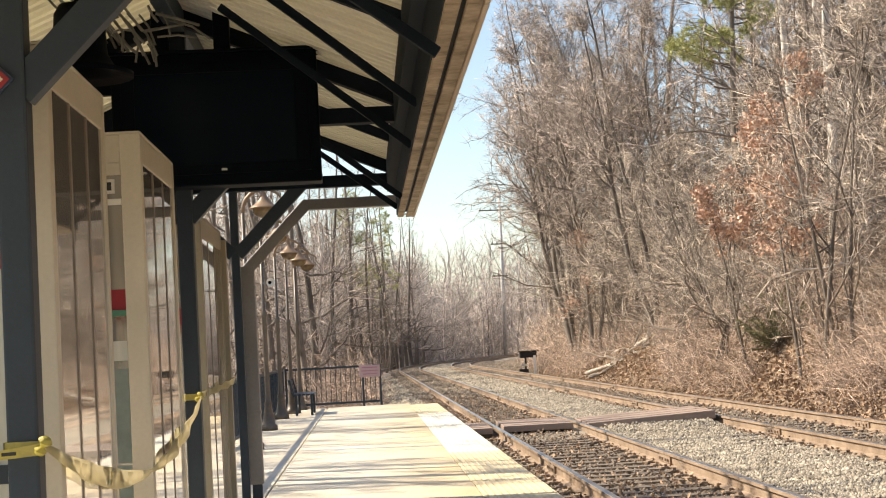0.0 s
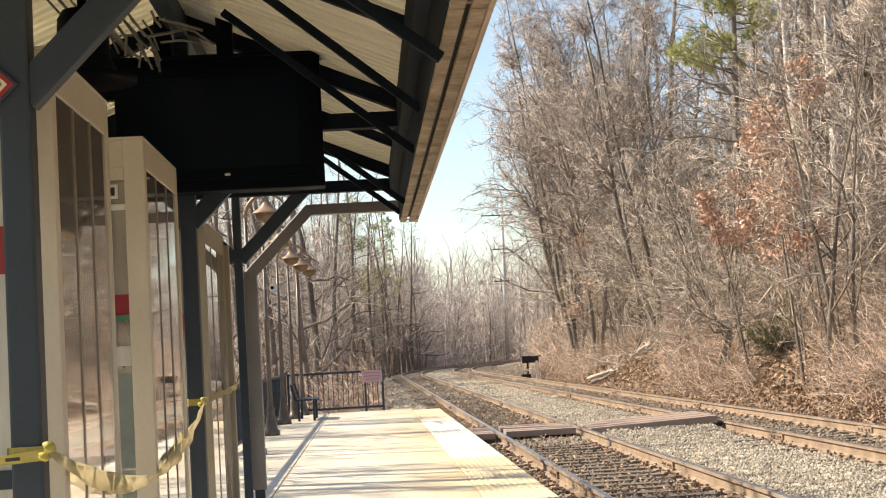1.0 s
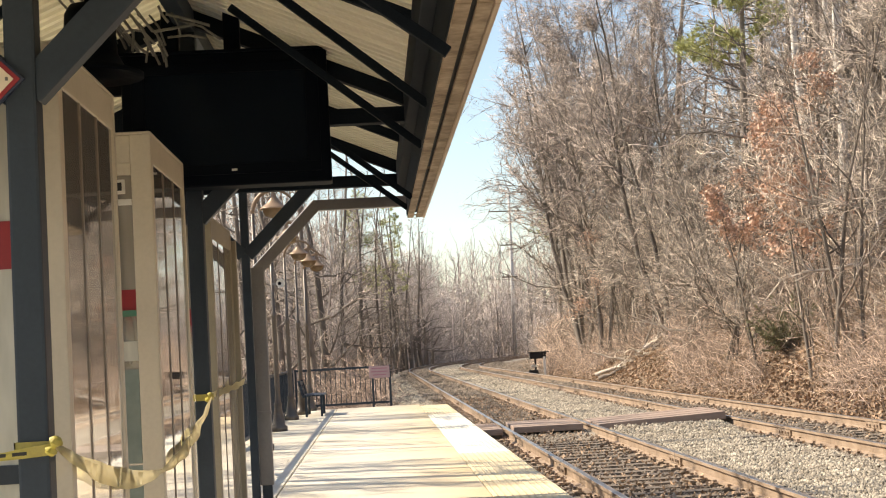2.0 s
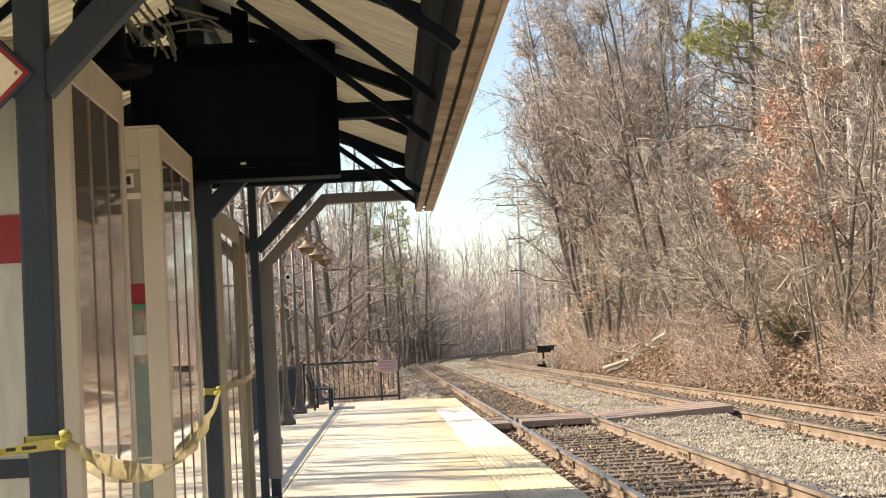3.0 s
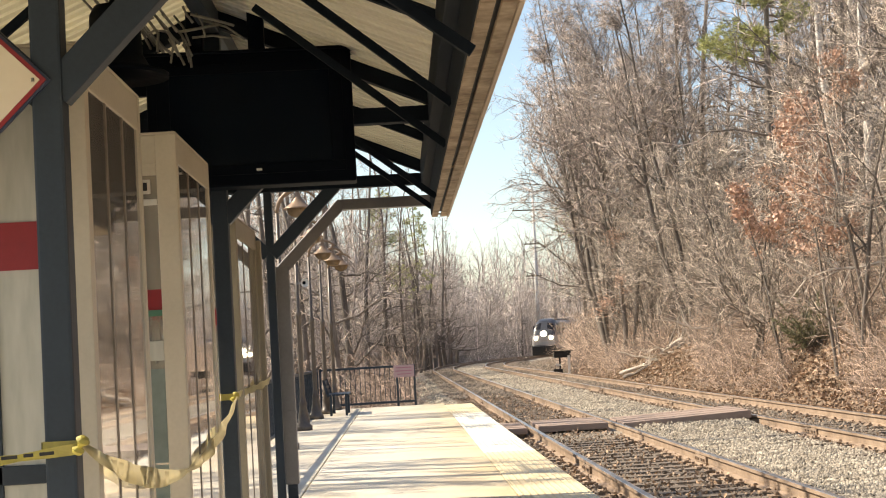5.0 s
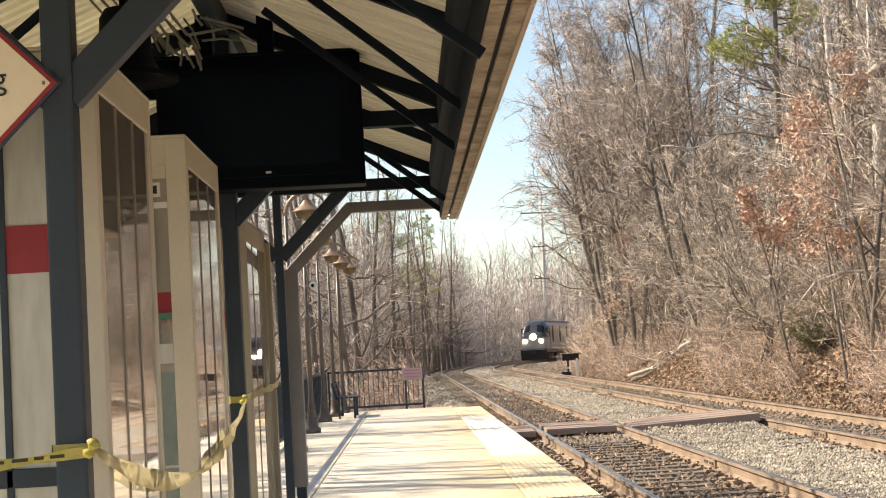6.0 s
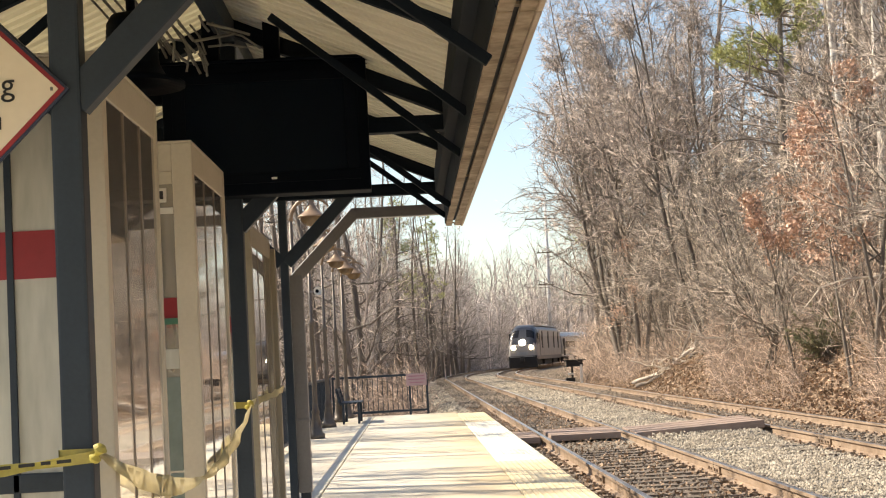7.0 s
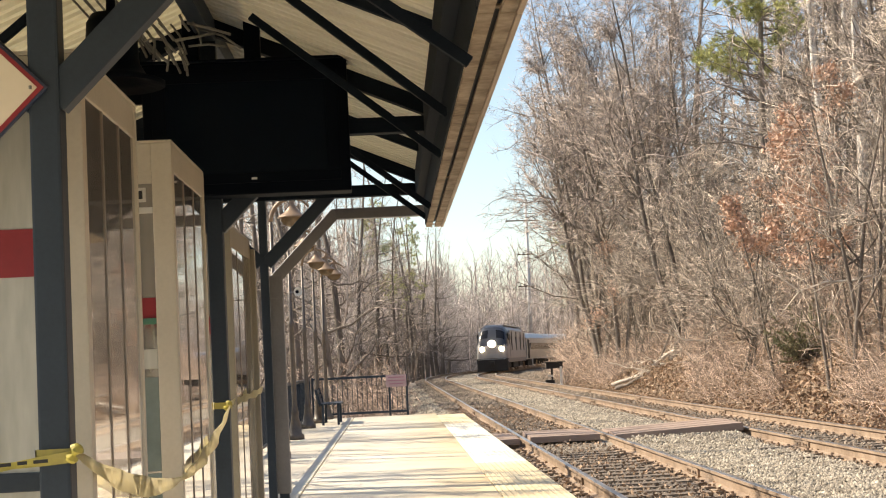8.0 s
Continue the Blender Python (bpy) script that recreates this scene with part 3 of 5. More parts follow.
def build_shelter(x1, y0, y1, top, label, wide=1.45, cloudy=False, frame_mat=None):
    paint = frame_mat or M_BEIGE
    sh = thing("glass_shelter", pose(x1, y0, 0), label, "shelter", "glazed platform shelters")
    d, w = y1 - y0, 0.10
    for x, y in ((-w, 0), (-w, d - 0.05), (-wide, 0), (-wide, d - 0.05)):
        part("corner_post", box(x, x + w, y, y + (0.07 if y == 0 else 0.05), 0, top, 0.006), paint, sh)
    for sx in (-0.053, -wide + 0.005):
        part("top_rail", box(sx, sx + 0.05, 0.07, d - 0.05, top - 0.14, top - 0.001, 0.005), paint, sh)
        part("bottom_rail", box(sx, sx + 0.05, 0.07, d - 0.05, 0.0, 0.10, 0.005), paint, sh)
        span = d - 0.12
        for k in range(3):
            a, b = 0.07 + span * k / 3, 0.07 + span * (k + 1) / 3
            if k < 2:
                part("mullion", box(sx + 0.034, sx + 0.047, b - 0.012, b + 0.012, 0.1, top - 0.14, 0.002), M_MULLION, sh)
            part("pane", box(sx + 0.036, sx + 0.043, a, b, 0.1, top - 0.14, 0), M_GLASS, sh).visible_shadow = False
    # ends across the platform, with a red stripe at eye height
    for yy in (0.01, d - 0.045):
        part("end_top_rail", box(-wide + w, -w, yy, yy + 0.035, top - 0.14, top - 0.001, 0.005), paint, sh)
        part("end_bottom_rail", box(-wide + w, -w, yy, yy + 0.035, 0.0, 0.10, 0.005), paint, sh)
        part("end_transom", box(-wide + w, -w, yy, yy + 0.035, 0.89, 0.955, 0.004), M_STEEL if cloudy and yy < 0.1 else paint, sh)
        for k in range(4):
            a = -wide + w + (wide - 2 * w) * k / 4
            b = -wide + w + (wide - 2 * w) * (k + 1) / 4
            front = cloudy and yy < 0.1
            part("end_pane", box(a, b, yy + 0.012, yy + 0.020, 0.1, top - 0.14, 0), M_PANEL if front else M_GLASS, sh).visible_shadow = False
            part("stripe", box(a, b, yy + (0.007 if yy < 0.1 else 0.0215), yy + (0.011 if yy < 0.1 else 0.025), 1.62 if front else 1.52, 1.785 if front else 1.635, 0), M_RED, sh, "deep red stripe")
            if k < 3:
                part("end_mullion", box(b - 0.012, b + 0.012, yy, yy + 0.035, 0.1, top - 0.14, 0.003), M_STEEL, sh)
    part("roof_panel", box(-wide, 0.0, 0.0, d, top, top + 0.012, 0.004), paint, sh)
    return sh


build_shelter(-1.05, 5.07, 6.18, 2.39, "beige framed glass shelter with clouded end panes", 1.16, True)
second = build_shelter(-1.05, 7.16, 8.40, 2.39, "beige framed glass shelter with a poster inside")
plate = part("door_plate", box(-0.25, -0.13, -0.008, 0.008, 2.10, 2.17, 0.003), M_WHITE, second, "small white plate")
part("writing_bar", box(-0.235, -0.145, -0.011, -0.0085, 2.115, 2.155, 0), M_BLACK, plate)
part("header_panel", box(-0.42, -0.101, 0.002, 0.012, 2.19, 2.25, 0.003), M_BEIGE, second)
part("sill_strip", box(-0.42, -0.101, 0.0, 0.012, 2.045, 2.075, 0.003), M_WHITE, second, "pale strip")
for z0, z1, mat, name, label in ((1.505, 1.535, M_GREEN, "notice_band", "green band"), (1.29, 1.385, M_PANEL, "notice", "small pale notice"), (0.80, 1.25, M_SEA, "door_panel", "grey-green panel"), (0.12, 0.79, M_SEA, "door_panel", "grey-green panel")):
    part(name, box(-0.46, -0.101, 0.004, 0.011, z0, z1, 0.002), mat, second, label)
third = build_shelter(-1.10, 10.15, 11.55, 2.26, "glass shelter with shade-darkened beige frame, bound with yellow tape", frame_mat=M_BEIGE_SHADE)
part("corner_post", box(-0.065, 0.035, 1.402, 1.47, 0, 2.2, 0.006), M_BEIGE_SHADE, third)


# ---- things on the platform ----
def build_sign():
    """Diamond sign on the first post, lettered."""
    sg = thing("diamond_sign", pose(-1.100, 4.735, 2.205), "cream enamel diamond sign with a red border on a post", "sign")
    r = 0.46

    def diamond(rr, y0, y1):
        bm = bmesh.new()
        c = [(0 - r + dx * rr, dz * rr) for dx, dz in ((1, 0), (0, 1), (-1, 0), (0, -1))]
        a = [bm.verts.new((x, y0, z)) for x, z in c]
        b = [bm.verts.new((x, y1, z)) for x, z in c]
        bm.faces.new(a)
        bm.faces.new(b[::-1])
        for k in range(4):
            bm.faces.new((a[k], b[k], b[(k + 1) % 4], a[(k + 1) % 4]))
        bmesh.ops.recalc_face_normals(bm, faces=bm.faces)
        return bm
    part("backing", diamond(r + 0.012, 0.0, 0.012), M_BLUE, sg, "dark blue edge")
    part("border", diamond(r, -0.004, 0.0), M_RED, sg, "red border")
    part("face", diamond(r - 0.020, -0.008, -0.004), M_CREAM, sg)
    part("bolt", box(-0.046, -0.037, -0.014, -0.008, -0.006, 0.006, 0.002), M_CONDUIT, sg)
    for text, x, z, size in (("g", -0.204, -0.012, 0.105),):
        cu = bpy.data.curves.new("lettering", "FONT")
        cu.body, cu.size, cu.extrude = text, size, 0.001
        tmp = new("lettering", cu)
        me = bpy.data.meshes.new_from_object(tmp.evaluated_get(bpy.context.evaluated_depsgraph_get()))
        bpy.data.objects.remove(tmp)
        me.materials.clear()
        me.materials.append(M_BLACK)
        ob = new("lettering", me)
        ob.parent = sg
        ob.matrix_basis = pose(x, -0.0105, z, 90, 0, 0)
    part("lettering", box(-0.215, -0.206, -0.011, -0.0095, -0.125, -0.085, 0), M_BLACK, sg)


build_sign()


def ribbon(points, width, mat, name, parent, twist=0.0, label="", loops=0.0):
    """A thin band along the points, set on edge and twisting a little."""
    pts = [Vector(p) for p in points]
    bm = bmesh.new()
    rows = []
    for i, p in enumerate(pts):
        d = (pts[min(i + 1, len(pts) - 1)] - pts[max(i - 1, 0)]).normalized()
        side = d.cross(Vector((0, 0, 1))).normalized()
        up = Vector((0, 0, 1)) * math.cos(twist * math.sin(i * 1.3)) + side * math.sin(twist * math.sin(i * 1.3))
        n = d.cross(up).normalized() * 0.0012
        w = width * (0.75 + 0.25 * math.sin(i * 2.1))
        if loops:
            w = width * (0.22 + 0.78 * abs(math.sin(math.pi * loops * i / (len(pts) - 1))))
        rows.append([bm.verts.new(p + up * w / 2 + n), bm.verts.new(p - up * w / 2 + n), bm.verts.new(p - up * w / 2 - n), bm.verts.new(p + up * w / 2 - n)])
    for a, b in zip(rows, rows[1:]):
        for k in range(4):
            bm.faces.new((a[k], a[(k + 1) % 4], b[(k + 1) % 4], b[k]))
    bmesh.ops.recalc_face_normals(bm, faces=bm.faces)
    return part(name, bm, mat, parent, label, bool(loops))


def sag(a, b, drop, n=16):
    a, b = Vector(a), Vector(b)
    return [a.lerp(b, k / n) - Vector((0, 0, drop * 4 * (k / n) * (1 - k / n))) for k in range(n + 1)]


def build_tape():
    tp = thing("caution_tape", pose(0, 0, 0), "yellow caution tape with black print tied from post to post", "tape")
    y1, y2 = POST_YS[1] - 0.062, POST_YS[2] - 0.062
    ribbon(sag((-2.6, y1 - 0.03, 0.93), (-1.04, y1, 1.02), 0.02), 0.042, M_YELLOW, "tape_run", tp, 0.35)
    bm = bmesh.new()
    for k, (x, z, l) in enumerate(((-1.44, 0.994, 0.045), (-1.38, 0.998, 0.02), (-1.34, 1.0, 0.035), (-1.28, 1.004, 0.05), (-1.21, 1.008, 0.03), (-1.16, 1.01, 0.045))):
        add_bar(bm, (x, y1 - 0.036, z), (x + l, y1 - 0.034, z + l * 0.04), 0.003, 0.011)
    part("print_bar", bm, M_BLACK, tp)
    ribbon(sag((-1.03, y1 - 0.01, 1.03), (-1.045, y2, 1.05), 0.27, 40), 0.085, M_TAPE_PALE, "tape_run", tp, 0.25, "bleached slack tape", 2.0)
    ribbon(sag((-1.15, y2 - 0.01, 1.045), (-1.05, 11.62, 1.10), 0.02), 0.062, M_TAPE_PALE, "tape_run", tp, 0.3)
    for x, y, z in ((-1.035, y1 - 0.015, 1.03), (-1.06, y2 - 0.02, 1.045)):
        v, f = lathe([(0.0, -0.034), (0.016, -0.030), (0.021, -0.018), (0.008, -0.006), (0.012, 0.004), (0.024, 0.018), (0.014, 0.030), (0.0, 0.034)], 12)
        ob = mesh_object("knot", v, f, M_YELLOW, tp)
        ob.matrix_basis = pose(x, y, z, 25, 30, 10)
    for y, z in ((y1 + 0.062, 1.025), (y2 + 0.062, 1.045)):
        bm = bmesh.new()
        for x0, x1, a, b in ((-0.058, 0.058, -0.058, -0.054), (-0.058, 0.058, 0.054, 0.058), (-0.058, -0.054, -0.058, 0.058), (0.054, 0.058, -0.058, 0.058)):
            add_box(bm, POST_X + x0, POST_X + x1, y + a, y + b, z - 0.02, z + 0.02)
        part("tape_wrap", bm, M_YELLOW, tp)


build_tape()


def build_lamp(m):
    lp = thing("platform_lamp", m, "bronze gooseneck platform lamp with a bell shade", "lamp", "lamps along the platform")
    v, f = lathe([(0.0, 0.0), (0.15, 0.0), (0.15, 0.08), (0.11, 0.11), (0.09, 0.26), (0.06, 0.42), (0.075, 0.46), (0.055, 0.50), (0.045, 0.62), (0.04, 1.95), (0.055, 1.98), (0.05, 2.04), (0.03, 2.08), (0.024, 3.38), (0.0, 3.38)], 16)
    mesh_object("post", v, f, M_LAMP_DARK, lp, True)
    # arch over the shade, its free end curling down beyond it
    arc = [(0.30 - 0.30 * math.cos(a), 0, 3.30 + 0.32 * math.sin(a)) for a in np.linspace(0, math.pi * 0.80, 18)]
    tube_part("gooseneck", arc, [0.028] * 12 + [0.024, 0.022, 0.020, 0.018, 0.016, 0.014], M_LAMP, lp, 8)
    v, f = lathe([(0.0, 0.22), (0.02, 0.22), (0.03, 0.17), (0.05, 0.12), (0.085, 0.06), (0.13, 0.01), (0.185, -0.03), (0.205, -0.045), (0.205, -0.06), (0.17, -0.045), (0.09, 0.02), (0.0, 0.06)], 22)
    sh = mesh_object("shade", v, f, M_LAMP, lp, True)
    sh.location = (0.30, 0, 3.40)
    v, f = lathe([(0.16, -0.055), (0.155, -0.10), (0.12, -0.15), (0.06, -0.18), (0.0, -0.185)], 18)
    b = mesh_object("lens", v, f, M_AMBER, lp, True)
    b.location = (0.30, 0, 3.40)
    tagged(b, "amber glass bowl")
    v, f = lathe([(0.0, 0.10), (0.014, 0.08), (0.02, 0.04), (0.03, 0.0), (0.0, 0.0)], 8)
    fin = mesh_object("finial", v, f, M_LAMP, lp, True)
    fin.location = (0.30, 0, 3.63)
    return lp


M_LAMP_DARK = material("dark_bronze_post", (0.15, 0.125, 0.105), (0.075, 0.062, 0.052), 3, 40, 0.4, metal=0.2)
lamp = build_lamp(pose(-1.64, 20.6, 0))
for x, y in ((-1.76, 25.7), (-1.79, 30.0), (-1.70, 32.4), (-1.60, 34.3)):
    copy_thing(lamp, pose(x, y, 0))


def build_speaker():
    sp = thing("horn_loudspeaker", pose(-1.70, 25.62, 2.55, 0, 0, 0), "small white horn loudspeaker on a lamp post", "loudspeaker")
    v, f = lathe([(0.0, 0.0), (0.03, 0.0), (0.035, 0.06), (0.065, 0.12), (0.07, 0.13), (0.055, 0.12), (0.015, 0.04), (0.0, 0.04)], 18)
    h = mesh_object("horn", v, f, M_WHITE, sp, True)
    h.matrix_basis = pose(0.06, -0.02, 0, 90, 0, 15) @ Matrix.Scale(1.1, 4)
    v, f = lathe([(0.0, 0.066), (0.034, 0.066), (0.034, 0.06), (0.0, 0.06)], 14)
    mesh_object("throat", v, f, M_TV, h, True)
    part("bracket", box(-0.06, 0.08, -0.015, 0.015, -0.015, 0.015, 0.003), M_GREY, sp)


build_speaker()


def build_fence(points, label):
    fc = thing("picket_fence", pose(0, 0, 0), label, "fence", "platform railings")
    for (xa, ya), (xb, yb) in zip(points, points[1:]):
        a, b = Vector((xa, ya, 0)), Vector((xb, yb, 0))
        n = max(1, round((b - a).length / 1.9))
        for z in (0.10, 0.93):
            part("rail", bar(a + Vector((0, 0, z)), b + Vector((0, 0, z)), 0.045, 0.05, 0.006), M_STEEL, fc)
        for k in range(n + 1):
            p = a.lerp(b, k / n)
            part("post", box(p.x - 0.025, p.x + 0.025, p.y - 0.025, p.y + 0.025, 0.0, 0.965, 0.005), M_STEEL, fc)
        m = int((b - a).length / 0.115)
        first = None
        for k in range(1, m):
            p = a.lerp(b, k / m)
            if first is None:
                first = part("picket", box(-0.007, 0.007, -0.007, 0.007, 0.12, 0.92, 0), M_STEEL, fc)
                ob = first
            else:
                ob = new("picket", first.data)
                ob.parent = fc
            ob.location = p
    return fc


build_fence([(-2.0, 14.0), (-2.0, 34.55)], "black steel picket fence along the back of the platform")
build_fence([(-1.93, 34.6), (0.27, 34.6)], "black steel picket fence closing the platform's end")


def build_notice():
    nt = thing("notice_board", pose(0.03, 34.53, 0), "small pink warning notice on a black post", "sign")
    part("post", box(-0.19, -0.14, -0.02, 0.02, 0, 0.95, 0.004), M_STEEL, nt)
    part("panel", box(-0.24, 0.24, -0.035, -0.022, 0.67, 0.95, 0.004), M_PINK, nt)
    for k, w in enumerate((0.18, 0.2, 0.16)):
        part("writing_bar", box(-w, w, -0.0375, -0.0345, 0.88 - k * 0.075, 0.905 - k * 0.075, 0), M_WRITING, nt)


M_WRITING = material("faded_purple_print", (0.36, 0.18, 0.24), (0.3, 0.14, 0.2), 3, 40, 0.6)
build_notice()


def build_bench():
    be = thing("platform_bench", pose(-1.40, 31.0, 0), "black metal platform bench with slatted seat", "bench")
    for y in (0.0, 1.35):
        part("leg", box(-0.16, -0.11, y, y + 0.05, 0, 0.43, 0.006), M_STEEL, be)
        part("leg", box(0.16, 0.21, y, y + 0.05, 0, 0.43, 0.006), M_STEEL, be)
        part("arm_support", bar((-0.18, y + 0.025, 0.40), (-0.275, y + 0.025, 0.76), 0.05, 0.05, 0.006), M_STEEL, be)
    for k in range(5):
        part("seat_slat", box(-0.2 + k * 0.092, -0.2 + k * 0.092 + 0.078, -0.03, 1.43, 0.42, 0.455, 0.006), M_STEEL, be)
    for k in range(3):
        z = 0.50 + k * 0.095
        part("back_slat", bar((-0.20 - 0.26 * (z - 0.42), -0.03, z), (-0.20 - 0.26 * (z - 0.42), 1.43, z), 0.03, 0.08, 0.006), M_STEEL, be)


build_bench()


def build_pendant(m):
    pl = thing("pendant_lamp", m, "unlit black bell pendant lamp under the canopy", "lamp")
    v, f = lathe([(0.0, 0.30), (0.075, 0.295), (0.095, 0.26), (0.105, 0.10), (0.13, 0.055), (0.20, 0.03), (0.20, 0.015), (0.12, 0.04), (0.0, 0.10)], 20)
    mesh_object("shade", v, f, M_TV, pl, True)
    tube_part("stem", [(0, 0, 0.28), (0, 0, 0.6)], 0.018, M_TV, pl, 8)
    return pl


pendant = build_pendant(pose(-1.40, 7.6, 2.74))
pendant.scale = (1.35, 1.35, 1.35)


def build_conduits():
    cd = thing("electrical_conduit", pose(0, 0, 0), "bundle of galvanised conduits clipped beneath the roof ridge", "conduit")
    for k in range(7):
        x = POST_X - 0.52 + 0.036 * k
        y = 9.35 + 0.12 * (k % 3)
        z = 3.38 - 0.03 * abs(k - 3)
        pts = [(x - 0.05, 2.0, z), (x, y - 1.0, z - 0.02), (x + 0.01, y - 0.2, z - 0.04), (x + 0.03, y, z - 0.12), (x + 0.05 + 0.02 * (k % 2), y + 0.12, z - 0.16), (x + 0.06, y + 0.16, 3.07)]
        tube_part("conduit_run", pts, 0.007 + 0.002 * (k % 2), M_CONDUIT, cd, 7)
    # bent drops and slanting runs from the roof down to the display
    for a, b, c, r in (((-1.36, 3.26), (-1.29, 3.15), (-1.30, 2.99), 0.014), ((-1.34, 3.30), (-1.24, 3.18), (-1.19, 2.99), 0.014),
                       ((-1.26, 3.27), (-1.22, 3.21), (-1.17, 3.14), 0.013), ((-1.30, 3.12), (-1.27, 3.08), (-1.23, 3.01), 0.015),
                       ((-1.25, 3.15), (-1.22, 3.10), (-1.20, 3.04), 0.016), ((-1.12, 3.26), (-1.10, 3.21), (-1.07, 3.17), 0.012),
                       ((-1.17, 3.15), (-1.06, 3.17), (-0.94, 3.19), 0.014), ((-1.09, 3.23), (-0.97, 3.20), (-0.85, 3.16), 0.013),
                       ((-1.42, 3.17), (-1.38, 3.20), (-1.30, 3.23), 0.013), ((-1.22, 3.15), (-1.20, 3.11), (-1.15, 3.05), 0.012)):
        y = 8.15 + 40 * (r - 0.012) * 2
        tube_part("conduit_run", [(a[0], y, a[1]), (b[0], y + 0.02, b[1]), (c[0], y + 0.03, max(c[1], 3.05))], r * 0.62, M_CONDUIT, cd, 8)
        tube_part("conduit_run", [(a[0] + 0.035, y + 0.3, a[1] + 0.03), (b[0] + 0.045, y + 0.31, b[1] + 0.02), (c[0] + 0.03, y + 0.32, max(c[1] - 0.02, 3.04))], r * 0.5, M_CONDUIT, cd, 8)
    for k in range(3):
        x0 = POST_X - 0.54 + 0.10 * k
        part("junction_box", box(x0, x0 + 0.06, 9.2 + 0.1 * k, 9.3 + 0.1 * k, 3.12, 3.22, 0.006), M_CONDUIT, cd)


build_conduits()


M_BRIGHT = material("bright_white_paint", (0.9, 0.89, 0.86), (0.8, 0.79, 0.75), 2, 30, 0.6)


def build_switch_stand():
    sw = thing("dwarf_signal", pose(8.75, 79.0, -0.5), "dark dwarf signal box beside a white marker post", "signal")
    part("post", box(0.16, 0.28, -0.06, 0.06, 0.0, 1.05, 0.01), M_BRIGHT, sw, "white marker post")
    part("head", box(-0.55, 0.35, 0.10, 0.45, 0.95, 1.28, 0.03), M_UNDER, sw)
    part("hood", box(-0.6, 0.5, 0.05, 0.5, 1.28, 1.32, 0.01), M_UNDER, sw)
    part("case", box(-0.62, -0.12, 0.1, 0.45, 0.0, 0.35, 0.03), M_UNDER, sw)
    part("stem", box(-0.3, -0.2, 0.2, 0.3, 0.3, 1.0, 0.01), M_UNDER, sw)
    part("lens", box(-0.5, -0.2, 0.06, 0.1, 0.5, 0.62, 0.02), M_WHITE, sw)


build_switch_stand()


def build_pole():
    up = thing("utility_pole", pose(20.2, 215.0, float(ground_height(20.2, 215.0)) - 0.2, 0, 0.9, 0), "tall pale utility pole with three crossarms", "utility pole")
    tube_part("shaft", [(0, 0, 0), (0, 0, 12), (0, 0, 24.6)], (0.34, 0.28, 0.17), M_POLE, up, 14)
    for z, w in ((22.3, 3.1), (17.3, 1.5), (12.6, 1.5)):
        arm = part("crossarm", box(-w, w * 0.55, -0.32, -0.16, z, z + 0.18, 0.02), M_TIE, up)
        for x in (-w + 0.2, -w * 0.45, w * 0.4):
            v, f = lathe([(0.0, 0.0), (0.05, 0.0), (0.09, 0.12), (0.06, 0.2), (0.09, 0.28), (0.0, 0.36)], 8)
            ins = mesh_object("insulator", v, f, M_GREY, arm, True)
            ins.location = (x, -0.24, z + 0.18)


build_pole()


# ---- vegetation ----
def unit(v):
    return v / (np.linalg.norm(v, axis=-1, keepdims=True) + 1e-12)


def grow(rng, starts, dirs, lengths, k, wobble, lift):
    """Bent lines from the starts: an array of lines of k points each."""
    n = len(starts)
    d = unit(np.asarray(dirs, float))
    step = (np.asarray(lengths, float) / (k - 1))[:, None]
    pts = [np.asarray(starts, float)]
    for _ in range(k - 1):
        d = unit(d + rng.normal(0, wobble, (n, 3)) + np.array([0, 0, lift]))
        pts.append(pts[-1] + d * step)
    return np.stack(pts, 1)


def tubes(lines, r0, r1, sides):
    """One mesh of tapered tubes round all the lines."""
    n, k, _ = lines.shape
    tan = unit(np.gradient(lines, axis=1))
    ref = np.where(np.abs(tan[..., 2:3]) < 0.8, np.array([0, 0, 1.0]), np.array([1.0, 0, 0]))
    a = unit(np.cross(tan, ref))
    b = np.cross(tan, a)
    rad = np.asarray(r0)[:, None] + (np.asarray(r1) - np.asarray(r0))[:, None] * np.linspace(0, 1, k)[None]
    ang = np.arange(sides) * 2 * np.pi / sides
    ring = lines[:, :, None] + rad[:, :, None, None] * (np.cos(ang)[:, None] * a[:, :, None] + np.sin(ang)[:, None] * b[:, :, None])
    v = ring.reshape(-1, 3)
    i = (np.arange(n)[:, None, None] * k + np.arange(k - 1)[None, :, None]) * sides
    s = np.arange(sides)[None, None]
    f = np.stack([i + s, i + (s + 1) % sides, i + sides + (s + 1) % sides, i + sides + s], -1).reshape(-1, 4)
    return v, f


def spikes(lines, r0):
    """Three-sided twigs that taper to a point, for lines of two points."""
    a, b = lines[:, 0], lines[:, 1]
    t = unit(b - a)
    ref = np.where(np.abs(t[:, 2:3]) < 0.8, np.array([0, 0, 1.0]), np.array([1.0, 0, 0]))
    p = unit(np.cross(t, ref))
    q = np.cross(t, p)
    ring = [a + r0 * (math.cos(g) * p + math.sin(g) * q) for g in (0, 2.094, 4.189)]
    v = np.stack(ring + [b], 1).reshape(-1, 3)
    i = np.arange(len(a))[:, None] * 4
    return v, np.concatenate([i + np.array([[0, 1, 3]]), i + np.array([[1, 2, 3]]), i + np.array([[2, 0, 3]])])


